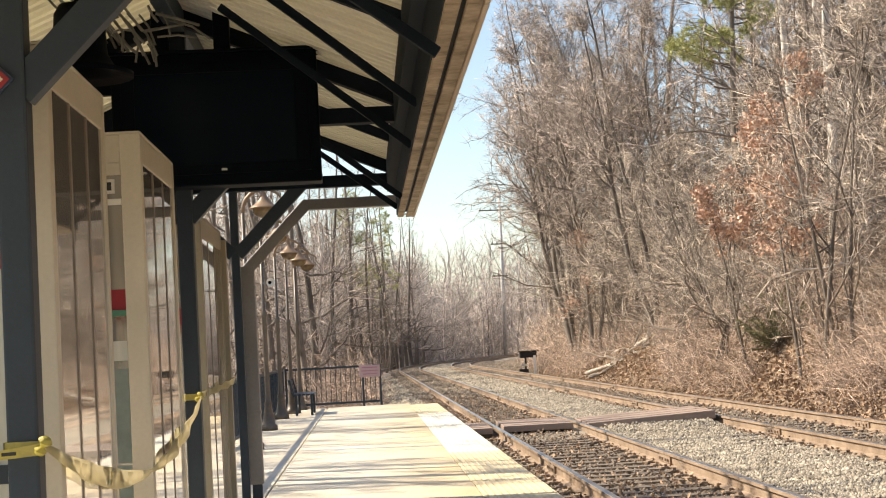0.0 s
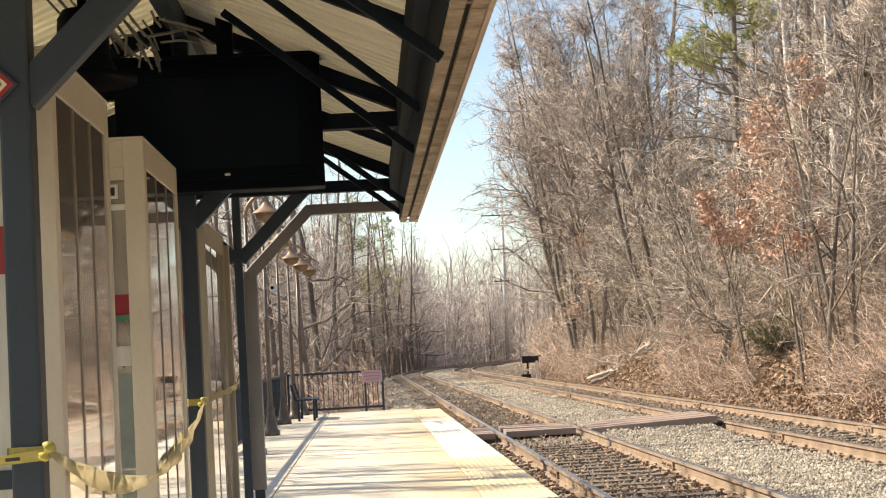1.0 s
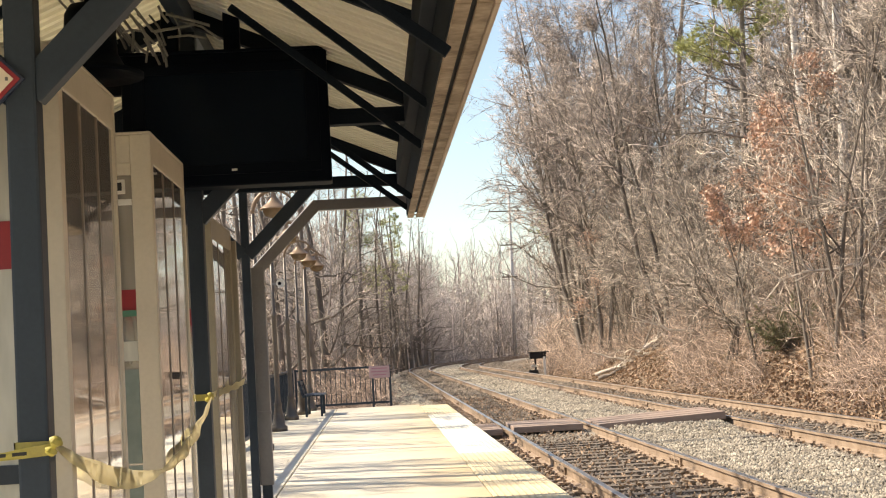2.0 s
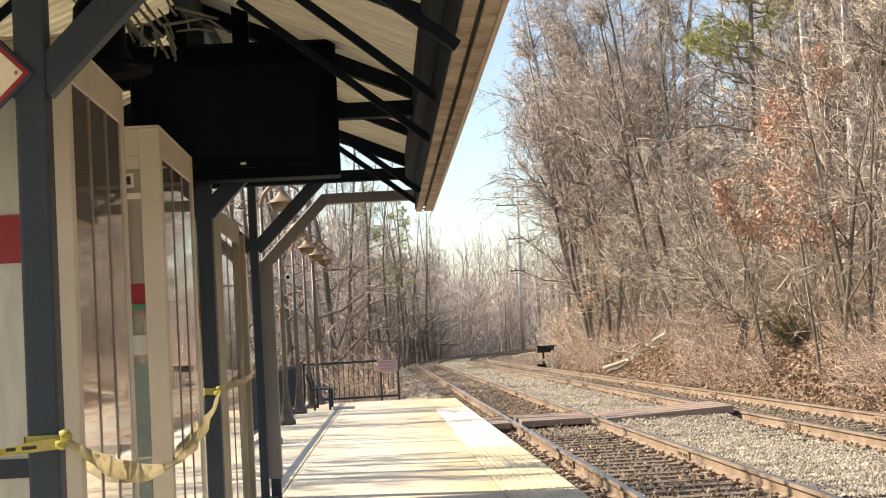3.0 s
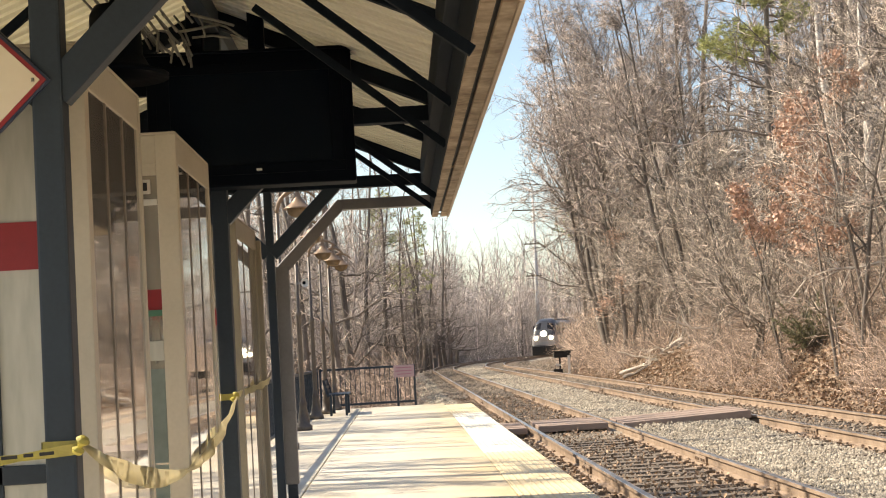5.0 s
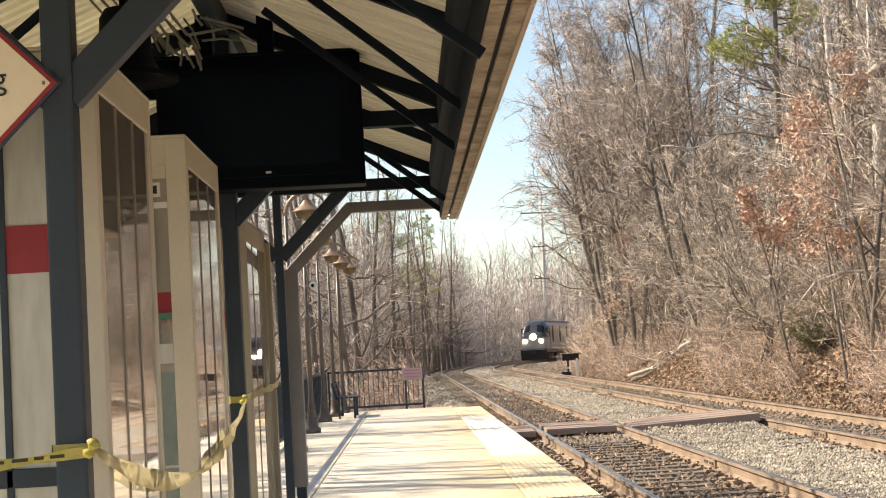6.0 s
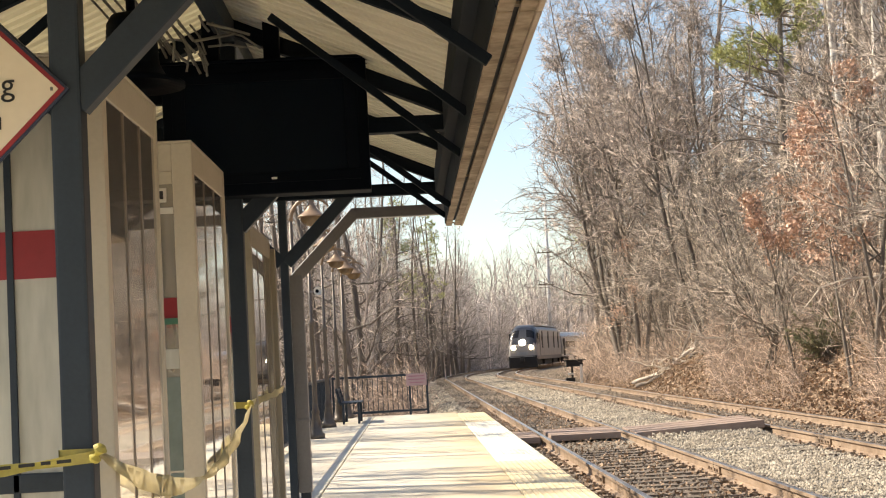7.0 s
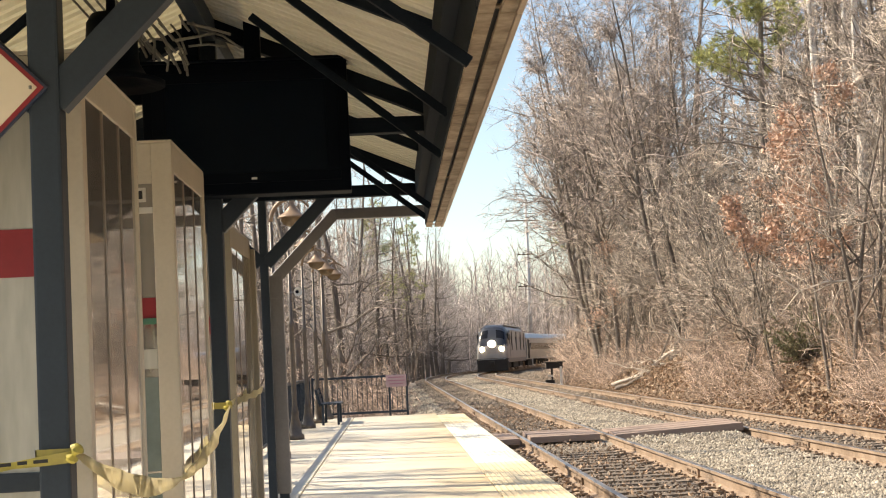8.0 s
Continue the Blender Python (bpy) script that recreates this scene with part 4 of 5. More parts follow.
def sprout(rng, lines, per, t0, t1, angle, spread):
    """Starting places and headings of side shoots on the lines."""
    n, k, _ = lines.shape
    t = rng.uniform(t0, t1, (n, per)) * (k - 1)
    i = np.minimum(t.astype(int), k - 2)
    w = (t - i)[..., None]
    idx = np.arange(n)[:, None]
    p = lines[idx, i] * (1 - w) + lines[idx, i + 1] * w
    d = unit(lines[idx, i + 1] - lines[idx, i])
    q = unit(np.cross(d, rng.normal(0, 1, d.shape)))
    ang = np.radians(rng.normal(angle, spread, t.shape))[..., None]
    return p.reshape(-1, 3), (d * np.cos(ang) + q * np.sin(ang)).reshape(-1, 3), (t / (k - 1)).reshape(-1)


def join(parts):
    vs, fs, n = [], [], 0
    for v, f in parts:
        vs.append(v)
        fs.append(f + n)
        n += len(v)
    return np.concatenate(vs), np.concatenate(fs)


def leaf_cards(rng, centres, size):
    """Small bent leaves (two triangles folded on the midrib) at the centres."""
    n = len(centres)
    a, b = unit(rng.normal(0, 1, (n, 3))), unit(rng.normal(0, 1, (n, 3)))
    b = unit(np.cross(a, b))
    c = np.cross(a, b)
    s = size * rng.uniform(0.6, 1.3, (n, 1))
    v = np.stack([centres - a * s, centres + b * s * 0.55 + c * s * 0.25, centres + a * s, centres - b * s * 0.55 + c * s * 0.25], 1).reshape(-1, 3)
    i = np.arange(n)[:, None] * 4
    f = np.concatenate([i + np.array([[0, 1, 2]]), i + np.array([[0, 2, 3]])], 0)
    return v, f


def tree_mesh(seed, height, radius, limbs, second, third, lean=(0, 0), low=0.25, twig=None, limb_len=0.36, stems=1, name="bare_tree", label="", group="", limb_angle=55, bark=None, fine=0.007):
    rng = np.random.default_rng(seed)
    tr = thing(name, pose(0, 0, -50), label, "tree", group)
    st = np.zeros((stems, 3))
    if stems > 1:
        st[:, :2] = rng.normal(0, 0.25, (stems, 2))
    dr = np.tile([lean[0], lean[1], 1.0], (stems, 1)) + rng.normal(0, 0.16 if stems > 1 else 0.03, (stems, 3))
    hs = height * rng.uniform(0.75, 1.0, stems) if stems > 1 else np.array([height])
    trunk = grow(rng, st - [0, 0, 0.3], dr, hs, 9, 0.05, 0.03)
    rr = np.full(stems, radius) * (rng.uniform(0.6, 1.0, stems) if stems > 1 else 1)
    v, f = tubes(trunk, rr, rr * 0.15, 8 if height > 6 else 4)
    tri_object("trunk", v, f, bark or M_BARK, tr, True)
    p, d, t = sprout(rng, trunk, limbs // stems, low, 0.98, limb_angle, 14)
    ln = height * limb_len * (1.15 - t) * rng.uniform(0.6, 1.15, len(t))
    l1 = grow(rng, p, d, ln, 7, 0.24, 0.06)
    r1 = np.clip(radius * 0.42 * (1.1 - t), 0.012, 0.09)
    v, f = tubes(l1, r1, r1 * 0.25, 5 if height > 6 else 3)
    tagged(tri_object("branchwork", v, f, bark or M_BARK, tr, True), kind="stuff")
    p, d, t2 = sprout(rng, l1, second, 0.15, 1.0, 42, 14)
    ln2 = np.repeat(ln, second) * rng.uniform(0.3, 0.6, len(p)) * (1.15 - 0.5 * t2)
    l2 = grow(rng, p, d, ln2, 3 if height < 6 else 5, 0.30, 0.05)
    r2 = np.clip(np.repeat(r1, second) * 0.4, 0.006, 0.022)
    p, d, t3 = sprout(rng, l2, third, 0.1, 1.0, 48, 20)
    ln3 = np.clip(np.repeat(ln2, third) * rng.uniform(0.35, 0.8, len(p)), 0.15, 0.75)
    l3 = grow(rng, p, d, ln3, 2, 0.12, 0.05)
    v2, f2 = tubes(l2, r2, r2 * 0.4, 3)
    v, f = join([(v2, np.concatenate([f2[:, [0, 1, 2]], f2[:, [0, 2, 3]]])), spikes(l3, fine)])
    tagged(tri_object("crown", v, f, twig or M_TWIG, tr), kind="stuff")
    return tr, l3


def scatter_trees(models, spots, rng, size=(0.85, 1.2)):
    """The first use of each model moves it; later ones copy it."""
    used = set()
    for k, (x, y) in enumerate(spots):
        mdl = models[k % len(models)]
        z = float(ground_height(x, y))
        s = rng.uniform(*size)
        m = pose(x, y, z, 0, 0, rng.uniform(0, 360))
        if mdl.name in used:
            ob = copy_thing(mdl, m)
        else:
            ob = mdl
            ob.matrix_world = m
            used.add(mdl.name)
        ob.scale = (s, s, s * rng.uniform(0.92, 1.1))


def spread(rng, n, ylim, ulim, gap, keep=lambda x, y: True):
    """Random spots with a least gap, by distance along (y) and from the line (u)."""
    got = []
    for _ in range(n * 60):
        if len(got) >= n:
            break
        y = rng.uniform(*ylim)
        x = rng.uniform(*ulim) + float(bend(y))
        if keep(x, y) and all((x - a) ** 2 + (y - b) ** 2 > gap * gap for a, b in got):
            got.append((x, y))
    return got


def build_woods():
    rng = random.Random(21)
    bank = "trees on the wooded bank"
    tall = [tree_mesh(10 + k, 15 + 1.5 * k, 0.20 - 0.02 * k, 28, 8, 10, (-0.05, 0), 0.10, (M_TWIG_GREY, M_TWIG, M_TWIG_GREY)[k], 0.36, 1, "bare_tree", "tall leafless hardwood tree with grey-brown bark", bank)[0] for k in range(3)]
    arch = [tree_mesh(30 + k, 9.5, 0.075, 34, 8, 11, (-0.30, 0.0), 0.12, M_TWIG, 0.46, 3, "bare_tree", "many-stemmed leafless tree arching out from the bank", bank)[0] for k in range(2)]
    brush = [tree_mesh(40 + k, 4.4, 0.035, 28, 7, 5, (-0.12, 0), 0.05, (M_TWIG_RED, M_TWIG, M_TWIG_RED)[k], 0.45, 6, "bare_shrub", "tangled leafless brush on leaf litter", "brush on the bank")[0] for k in range(3)]
    slim = [tree_mesh(50 + k, 15, 0.12 + 0.03 * k, 18, 6, 6, (0, 0), 0.12, M_TWIG, 0.22, 1, "bare_tree", "slim straight leafless tree in the woods behind the platform", "trees behind the platform")[0] for k in range(2)]
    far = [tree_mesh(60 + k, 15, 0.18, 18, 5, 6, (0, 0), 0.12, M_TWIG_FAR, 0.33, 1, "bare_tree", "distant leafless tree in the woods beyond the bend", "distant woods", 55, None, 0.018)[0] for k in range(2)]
    edge = [tree_mesh(90 + k, 21.0, 0.17, 48, 10, 15, (-0.07, -0.02), 0.26, M_TWIG_GREY, 0.42, 2 + k, "bare_tree", "large spreading leafless tree leaning over the tracks", bank, 36, None, 0.010)[0] for k in range(2)]
    scatter_trees(edge, [(10.9, 70.0), (10.9, 77.0), (12.2, 85.0), (13.6, 94.0), (16.5, 105.0), (12.0, 60.0), (12.8, 74.0)], rng, (0.92, 1.08))
    over = [tree_mesh(95 + k, 20.5, 0.17, 40, 9, 10, (-0.09 + 0.04 * k, -0.02), 0.45, M_TWIG_GREY, 0.38, 2, "bare_tree", "large leafless tree reaching out over the tracks", bank, 40, None, 0.010)[0] for k in range(2)]
    for ob, x, y in ((over[0], 11.4, 81.0), (over[1], 11.0, 76.0)):
        ob.matrix_world = pose(x, y, float(ground_height(x, y)))
    birch = [tree_mesh(97, 15.0, 0.19, 14, 5, 5, (0.05, 0), 0.5, M_TWIG, 0.25, 1, "birch_tree", "pale-barked leafless tree high on the bank", bank, 45, M_BIRCH)[0]]
    scatter_trees(birch, [(14.2, 46.5), (14.9, 45.5), (17.4, 55.0)], rng, (0.95, 1.1))
    # the bank beyond the far track, leaving the evergreen shrub's foot clear
    clear = lambda x, y: not (abs(x - 0.28 * y) < 1.3 and y < 41) and not (abs(x / y - 0.185) < 0.022 and y < 62)
    scatter_trees(arch, spread(rng, 22, (32, 105), (10.8, 16), 2.6, lambda x, y: clear(x, y) and x > 0.125 * y + 1.0), rng, (0.8, 1.2))
    scatter_trees(tall, spread(rng, 32, (34, 95), (13, 30), 2.8, lambda x, y: x < 0.40 * y + 4), rng)
    scatter_trees(brush, spread(rng, 78, (29, 85), (11.0, 23), 1.2, lambda x, y: x < 0.37 * y + 3 and clear(x, y)) + spread(rng, 22, (80, 150), (10.2, 18), 1.8, lambda x, y: x > 0.118 * y + 1.2), rng, (0.7, 1.2))
    # behind the platform and left of the line
    scatter_trees(slim, spread(rng, 40, (44, 115), (-12, -0.8), 1.4, lambda x, y: x > -0.10 * y - 2) + spread(rng, 30, (13, 46), (-13, -4.8), 1.6), rng, (0.8, 1.15))
    scatter_trees([copy_thing(b, pose(0, 0, -50)) for b in slim], [(-2.9, 84), (-2.0, 92), (-1.2, 88), (-0.4, 97), (0.3, 91), (-3.6, 100), (-2.3, 106), (-1.0, 110), (0.9, 103), (1.4, 112), (0.2, 120), (1.9, 122), (-1.8, 118), (2.6, 131), (1.2, 134), (-4.4, 94), (-0.9, 79), (-1.7, 73), (-2.6, 69), (-3.4, 76)], rng, (0.78, 1.0))
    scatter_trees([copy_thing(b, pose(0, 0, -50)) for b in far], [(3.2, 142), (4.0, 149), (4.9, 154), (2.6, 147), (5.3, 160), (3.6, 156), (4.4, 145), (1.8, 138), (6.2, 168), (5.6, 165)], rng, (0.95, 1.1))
    # out-of-view trees added to throw branch shadows across the platform
    scatter_trees([copy_thing(b, pose(0, 0, -50)) for b in tall], spread(rng, 11, (11, 34), (-15, -9.0), 2.2), rng, (0.7, 1.0))
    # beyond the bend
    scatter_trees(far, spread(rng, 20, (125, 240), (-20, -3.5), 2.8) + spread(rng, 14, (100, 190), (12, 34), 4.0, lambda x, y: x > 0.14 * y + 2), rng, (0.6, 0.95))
    scatter_trees([copy_thing(b, pose(0, 0, -50)) for b in brush[:1]], spread(rng, 30, (38, 130), (-10, -1.5), 1.8, lambda x, y: x > -0.10 * y - 2), rng, (0.45, 0.85))


build_woods()


def build_far_woods(label, seed, n, xlim, ylim, hlim, per, twigs, r, keep=lambda x, y: True, mat=None):
    """Close-set trees as one mass, far too many to count."""
    rng = np.random.default_rng(seed)
    y = rng.uniform(*ylim, n)
    x = rng.uniform(*xlim, n) + bend(y)
    ok = np.array([keep(a, b) for a, b in zip(x, y)])
    x, y = x[ok], y[ok]
    n = len(x)
    st = np.stack([x, y, ground_height(x, y) - 0.5], -1)
    h = rng.uniform(*hlim, n)
    tr = grow(rng, st, np.tile([0, 0, 1.0], (n, 1)), h * 0.72, 4, 0.07, 0.05)
    p, d, t = sprout(rng, tr, per, 0.15, 1.0, 50, 18)
    l = grow(rng, p, d, np.repeat(h, per) * rng.uniform(0.18, 0.34, len(t)) * (1.15 - 0.35 * t), 3, 0.25, 0.14)
    p2, d2, t2 = sprout(rng, l, twigs, 0.15, 1.0, 42, 14)
    l2 = grow(rng, p2, d2, rng.uniform(0.6, 1.9, len(p2)), 2, 0.1, 0.05)
    v, f = join([tubes(tr, np.full(n, r * 2.6), np.full(n, r), 3), tubes(l, np.full(len(l), r), np.full(len(l), r * 0.4), 3)])
    v, f = join([(v, np.concatenate([f[:, [0, 1, 2]], f[:, [0, 2, 3]]])), spikes(l2, r * 0.45)])
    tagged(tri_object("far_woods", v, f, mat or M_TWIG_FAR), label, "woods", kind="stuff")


build_far_woods("haze-toned mass of distant leafless woods", 77, 800, (-60, 60), (225, 380), (13, 22), 14, 5, 0.055)
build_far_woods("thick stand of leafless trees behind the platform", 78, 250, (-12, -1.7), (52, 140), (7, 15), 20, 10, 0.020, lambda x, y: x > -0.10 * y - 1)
build_far_woods("tall haze-toned stand of leafless trees past the platform end", 80, 330, (-26, -0.9), (122, 200), (11, 17.5), 20, 9, 0.032, lambda x, y: -0.06 * y < x < 0.034 * y)
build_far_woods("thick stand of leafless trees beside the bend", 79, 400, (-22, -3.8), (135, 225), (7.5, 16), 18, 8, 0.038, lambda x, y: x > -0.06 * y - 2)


def build_russet(seed, x, y, h, n, low=0.2):
    tr, twigs = tree_mesh(seed, h, 0.05, 20, 6, 4, (-0.1, 0), 0.1, M_TWIG, 0.32, 1, "russet_sapling", "young beech still holding dead russet leaves", "saplings with dead leaves")
    rng = np.random.default_rng(seed)
    ends = twigs[:, -1][twigs[:, -1, 2] > h * low]
    ends = ends[rng.uniform(0, 1, len(ends)) < 0.22]
    n = int(n * 1.1)
    c = ends[rng.integers(0, len(ends), n)] + rng.normal(0, 0.11, (n, 3))
    v, f = leaf_cards(rng, c, 0.052)
    tagged(tri_object("leaf_mass", v, f, M_LEAF_RED, tr), kind="stuff")
    tr.matrix_world = pose(x, y, float(ground_height(x, y)), 0, 0, seed * 50)


for seed, x, y, h, n, low in ((71, 10.4, 35.0, 7.3, 4600, 0.42), (72, 10.6, 40.5, 5.4, 1300, 0.6), (73, 11.5, 38.5, 5.0, 1700, 0.5), (74, 10.6, 70.0, 6.5, 900, 0.3), (75, 16.5, 52.0, 5.5, 600, 0.3), (76, 11.0, 45.0, 6.0, 1500, 0.6), (77, 12.4, 47.5, 6.2, 1300, 0.6), (78, 12.4, 40.0, 8.2, 1700, 0.6)):
    build_russet(seed, x, y, h, n, low)


def build_pine(seed, x, y, h, low, r, n, label):
    rng = np.random.default_rng(seed)
    tr = thing("pine_tree", pose(x, y, float(ground_height(x, y))), label, "tree", "evergreens")
    trunk = grow(rng, np.array([[0, 0, -0.2]]), [[0, 0, 1]], [h], 9, 0.02, 0.05)
    p, d, t = sprout(rng, trunk, 40, low, 0.99, 78, 10)
    ln = r * (1.2 - t) * rng.uniform(0.6, 1.2, len(t))
    l1 = grow(rng, p, d, ln, 5, 0.10, 0.04)
    v, f = join([tubes(trunk, np.array([0.2]), np.array([0.03]), 8), tubes(l1, np.full(len(l1), 0.03), np.full(len(l1), 0.008), 4)])
    tri_object("trunk", v, f, M_BARK, tr, True)
    p, d, t2 = sprout(rng, l1, n, 0.25, 1.0, 45, 20)
    tuft = grow(rng, p, d, np.full(len(p), 0.25), 2, 0.1, 0.1)
    c = np.repeat(tuft[:, -1], 12, 0)
    q = grow(rng, c, np.repeat(d, 12, 0) + rng.normal(0, 0.7, c.shape), np.full(len(c), 0.22), 2, 0.1, 0.0)
    w = unit(np.cross(q[:, 1] - q[:, 0], rng.normal(0, 1, c.shape))) * 0.016
    v = np.stack([q[:, 0] - w, q[:, 0] + w, q[:, 1]], 1).reshape(-1, 3)
    tri_object("needles", v, np.arange(len(v)).reshape(-1, 3), M_PINE, tr)


build_pine(81, 13.0, 50.0, 17.0, 0.52, 3.4, 44, "tall pine with yellow-green needles among bare trees")
build_pine(82, -0.9, 94.0, 13.0, 0.45, 2.4, 14, "pine with thin green crown behind the platform")
build_pine(84, 1.7, 124.0, 14.5, 0.35, 2.6, 12, "pine with thin green crown past the platform end")
build_pine(83, 13.4, 105.0, 16.0, 0.5, 3.0, 16, "pine with thin green crown beside the bend")


def build_bush():
    """Low evergreen shrub at the foot of the bank."""
    rng = np.random.default_rng(9)
    x, y = 11.35, 40.0
    bu = thing("evergreen_shrub", pose(x, y, float(ground_height(x, y))), "low dark green evergreen shrub on leaf litter", "shrub")
    d = rng.normal(0, 1, (70, 3)) * [1.1, 1, 0.45] + [0.15, 0, 0.85]
    stems = grow(rng, np.zeros((70, 3)), d, rng.uniform(0.6, 1.9, 70), 5, 0.14, 0.05)
    v, f = tubes(stems, np.full(70, 0.014), np.full(70, 0.005), 4)
    tri_object("foliage_stem", v, f, M_BARK, bu)
    p, dd, _ = sprout(rng, stems, 52, 0.3, 1.0, 40, 20)
    q = grow(rng, p, dd, rng.uniform(0.1, 0.22, len(p)), 2, 0.2, 0.05)
    w = unit(np.cross(q[:, 1] - q[:, 0], rng.normal(0, 1, p.shape))) * 0.014
    v = np.stack([q[:, 0] - w, q[:, 0] + w, q[:, 1]], 1).reshape(-1, 3)
    tri_object("needles", v, np.arange(len(v)).reshape(-1, 3), M_NEEDLE, bu)


build_bush()


def build_log(points, r, name, label, mat):
    lg = thing(name, pose(0, 0, 0), label, "log", "fallen wood")
    rng = np.random.default_rng(int(points[0][1] * 10))
    v, f = tube(points, r, 9)
    v = np.array(v, float) + rng.normal(0, 0.10 * max(r), (len(v), 3))
    mesh_object("stem", [tuple(p) for p in v], f, mat, lg)
    l = np.array([points], float)
    p, d, t = sprout(rng, l, 7, 0.4, 1.0, 50, 15)
    g = grow(rng, p, d, rng.uniform(0.3, 1.1, len(p)), 4, 0.15, 0.03)
    v, f = tubes(g, np.full(len(g), 0.02), np.full(len(g), 0.006), 4)
    tagged(tri_object("side_twig", v, f, mat, lg), kind="stuff")


M_DEADWOOD = material("bleached_dead_wood", (0.78, 0.70, 0.60), (0.36, 0.29, 0.23), 5, 30, 0.85, bump=0.004)
gz = lambda x, y, h: (x, y, float(ground_height(x, y)) + h)
def crooked(rng, a, b, n, wob):
    """A bent line of points between two ends."""
    a, b = np.array(a, float), np.array(b, float)
    off = np.cumsum(rng.normal(0, wob, (n, 3)), 0)
    t = np.linspace(0, 1, n)[:, None]
    return [tuple(p) for p in a + (b - a) * t + (off - off[0]) * np.sin(t * 3.1)]


wood = np.random.default_rng(404)
build_log(crooked(wood, (9.2, 62.3, -0.22), (10.75, 61.8, 0.46), 7, 0.035), (0.085, 0.075, 0.085, 0.06, 0.07, 0.045, 0.015), "fallen_log", "bleached fallen log lying at the foot of the bank", M_DEADWOOD)
build_log(crooked(wood, (9.3, 62.0, -0.36), (10.3, 61.7, 0.10), 6, 0.03), (0.08, 0.09, 0.06, 0.07, 0.05, 0.02), "fallen_log", "dark broken log lying under a bleached log", M_BARK)
build_log(crooked(wood, (9.9, 61.5, -0.40), (10.5, 61.4, -0.08), 5, 0.02), (0.06, 0.07, 0.05, 0.05, 0.03), "fallen_log", "short bleached log half sunk in leaf litter", M_DEADWOOD)
build_log(crooked(wood, (9.2, 62.6, 0.74), (10.9, 62.0, 0.30), 6, 0.03), (0.02, 0.03, 0.035, 0.04, 0.04, 0.05), "fallen_branch", "thin bleached branch leaning on the foot of the bank", M_DEADWOOD)
build_log([gz(12.5, 39.0, 1.9), gz(13.1, 39.2, 1.62), gz(13.6, 39.5, 1.6), gz(15.0, 40.2, 1.2)], (0.04, 0.05, 0.04, 0.02), "fallen_branch", "pale bare branch caught leaning in the brush", M_DEADWOOD)
for k in range(20):
    x = 10.7 + 1.35 * wood.uniform() ** 0.8
    y = 61.6 + wood.uniform(-0.5, 0.5)
    ln, up = wood.uniform(0.35, 0.95), wood.uniform(-0.2, 0.6)
    g = float(ground_height(x, y)) + wood.uniform(0.0, 0.35)
    s = wood.choice((-1, 1)) if k % 3 == 0 else 1
    r = wood.uniform(0.02, 0.065)
    dark = k % 3 == 2
    build_log(crooked(wood, (x, y, g), (x + s * ln, y + wood.uniform(-0.4, 0.4), g + ln * up), 6, 0.045), (r, r * 1.15, r * 0.8, r * 0.9, r * 0.5, r * 0.2), "broken_branch" if r < 0.045 else "fallen_log", "dark broken wood in a heap on the bank" if dark else "pale splintered wood in a heap on the bank", M_BARK if dark else M_DEADWOOD)


# pale dead branches caught in the brush
def build_dead_branches():
    rng = random.Random(55)
    for k in range(16):
        y = rng.uniform(33, 62)
        x = max(10.6, 0.15 * y) + rng.uniform(0.0, 0.13 * y)
        z0, ln, a = rng.uniform(0.3, 3.6), rng.uniform(0.8, 2.4), rng.uniform(-0.5, 0.9)
        s = rng.choice((-1, 1))
        g = float(ground_height(x, y)) + z0
        pts = [(x + s * ln * t, y + 0.2 * t, g + ln * math.sin(a) * t + 0.1 * math.sin(5 * t + k)) for t in (0.0, 0.3, 0.65, 1.0)]
        build_log(pts, (0.035, 0.03, 0.022, 0.01), "dead_branch", "bleached dead branch caught leaning in the brush", M_DEADWOOD)



build_dead_branches()
build_log([(13.3, 42.0, 8.2), (13.7, 42.0, 8.55), (14.0, 42.1, 8.8), (14.4, 42.0, 9.25)], (0.05, 0.09, 0.10, 0.04), "dead_branch", "bleached broken snag hanging among russet leaves", M_DEADWOOD)


# ---- loose cover ----
def build_tangle(label, mat, n, ulim, ylim, length, r, seed, keep=lambda x, y: x > -1e9, height=0.0, power=1.4):
    """Fine tangled undergrowth, far too much to count."""
    rng = np.random.default_rng(seed)
    y = ylim[0] + (ylim[1] - ylim[0]) * rng.uniform(0, 1, n) ** power
    u = ulim[0] + (ulim[1] - ulim[0]) * rng.uniform(0, 1, n)
    x = u + bend(y)
    thick = np.sin(x * 1.1 + 1.7 * np.sin(y * 0.23)) * np.sin(y * 0.37 + x * 0.4) + rng.normal(0, 0.5, n) > -0.45
    ok = keep(x, y) & thick
    x, y = x[ok], y[ok]
    z = ground_height(x, y) + rng.uniform(0, 1, len(x)) ** 2 * height
    d = rng.normal(0, 1, (len(x), 3)) * [1.0, 0.8, 0.7] + [-0.3, 0, 0.8]
    st = np.stack([x, y, z], -1)
    mid = grow(rng, st, d, length * rng.uniform(0.35, 1.0, len(x)), 2, 0.1, 0.0)
    nxt = grow(rng, mid[:, 1], (mid[:, 1] - mid[:, 0]) + rng.normal(0, 0.7, st.shape) * np.linalg.norm(mid[:, 1] - mid[:, 0], axis=1, keepdims=True) + [0, 0, -0.1], length * rng.uniform(0.25, 0.6, len(x)), 2, 0.1, 0.0)
    v, f = join([spikes(mid, r), spikes(nxt, r * 0.7)])
    tagged(tri_object("undergrowth", v, f, mat), label, "undergrowth", kind="stuff")


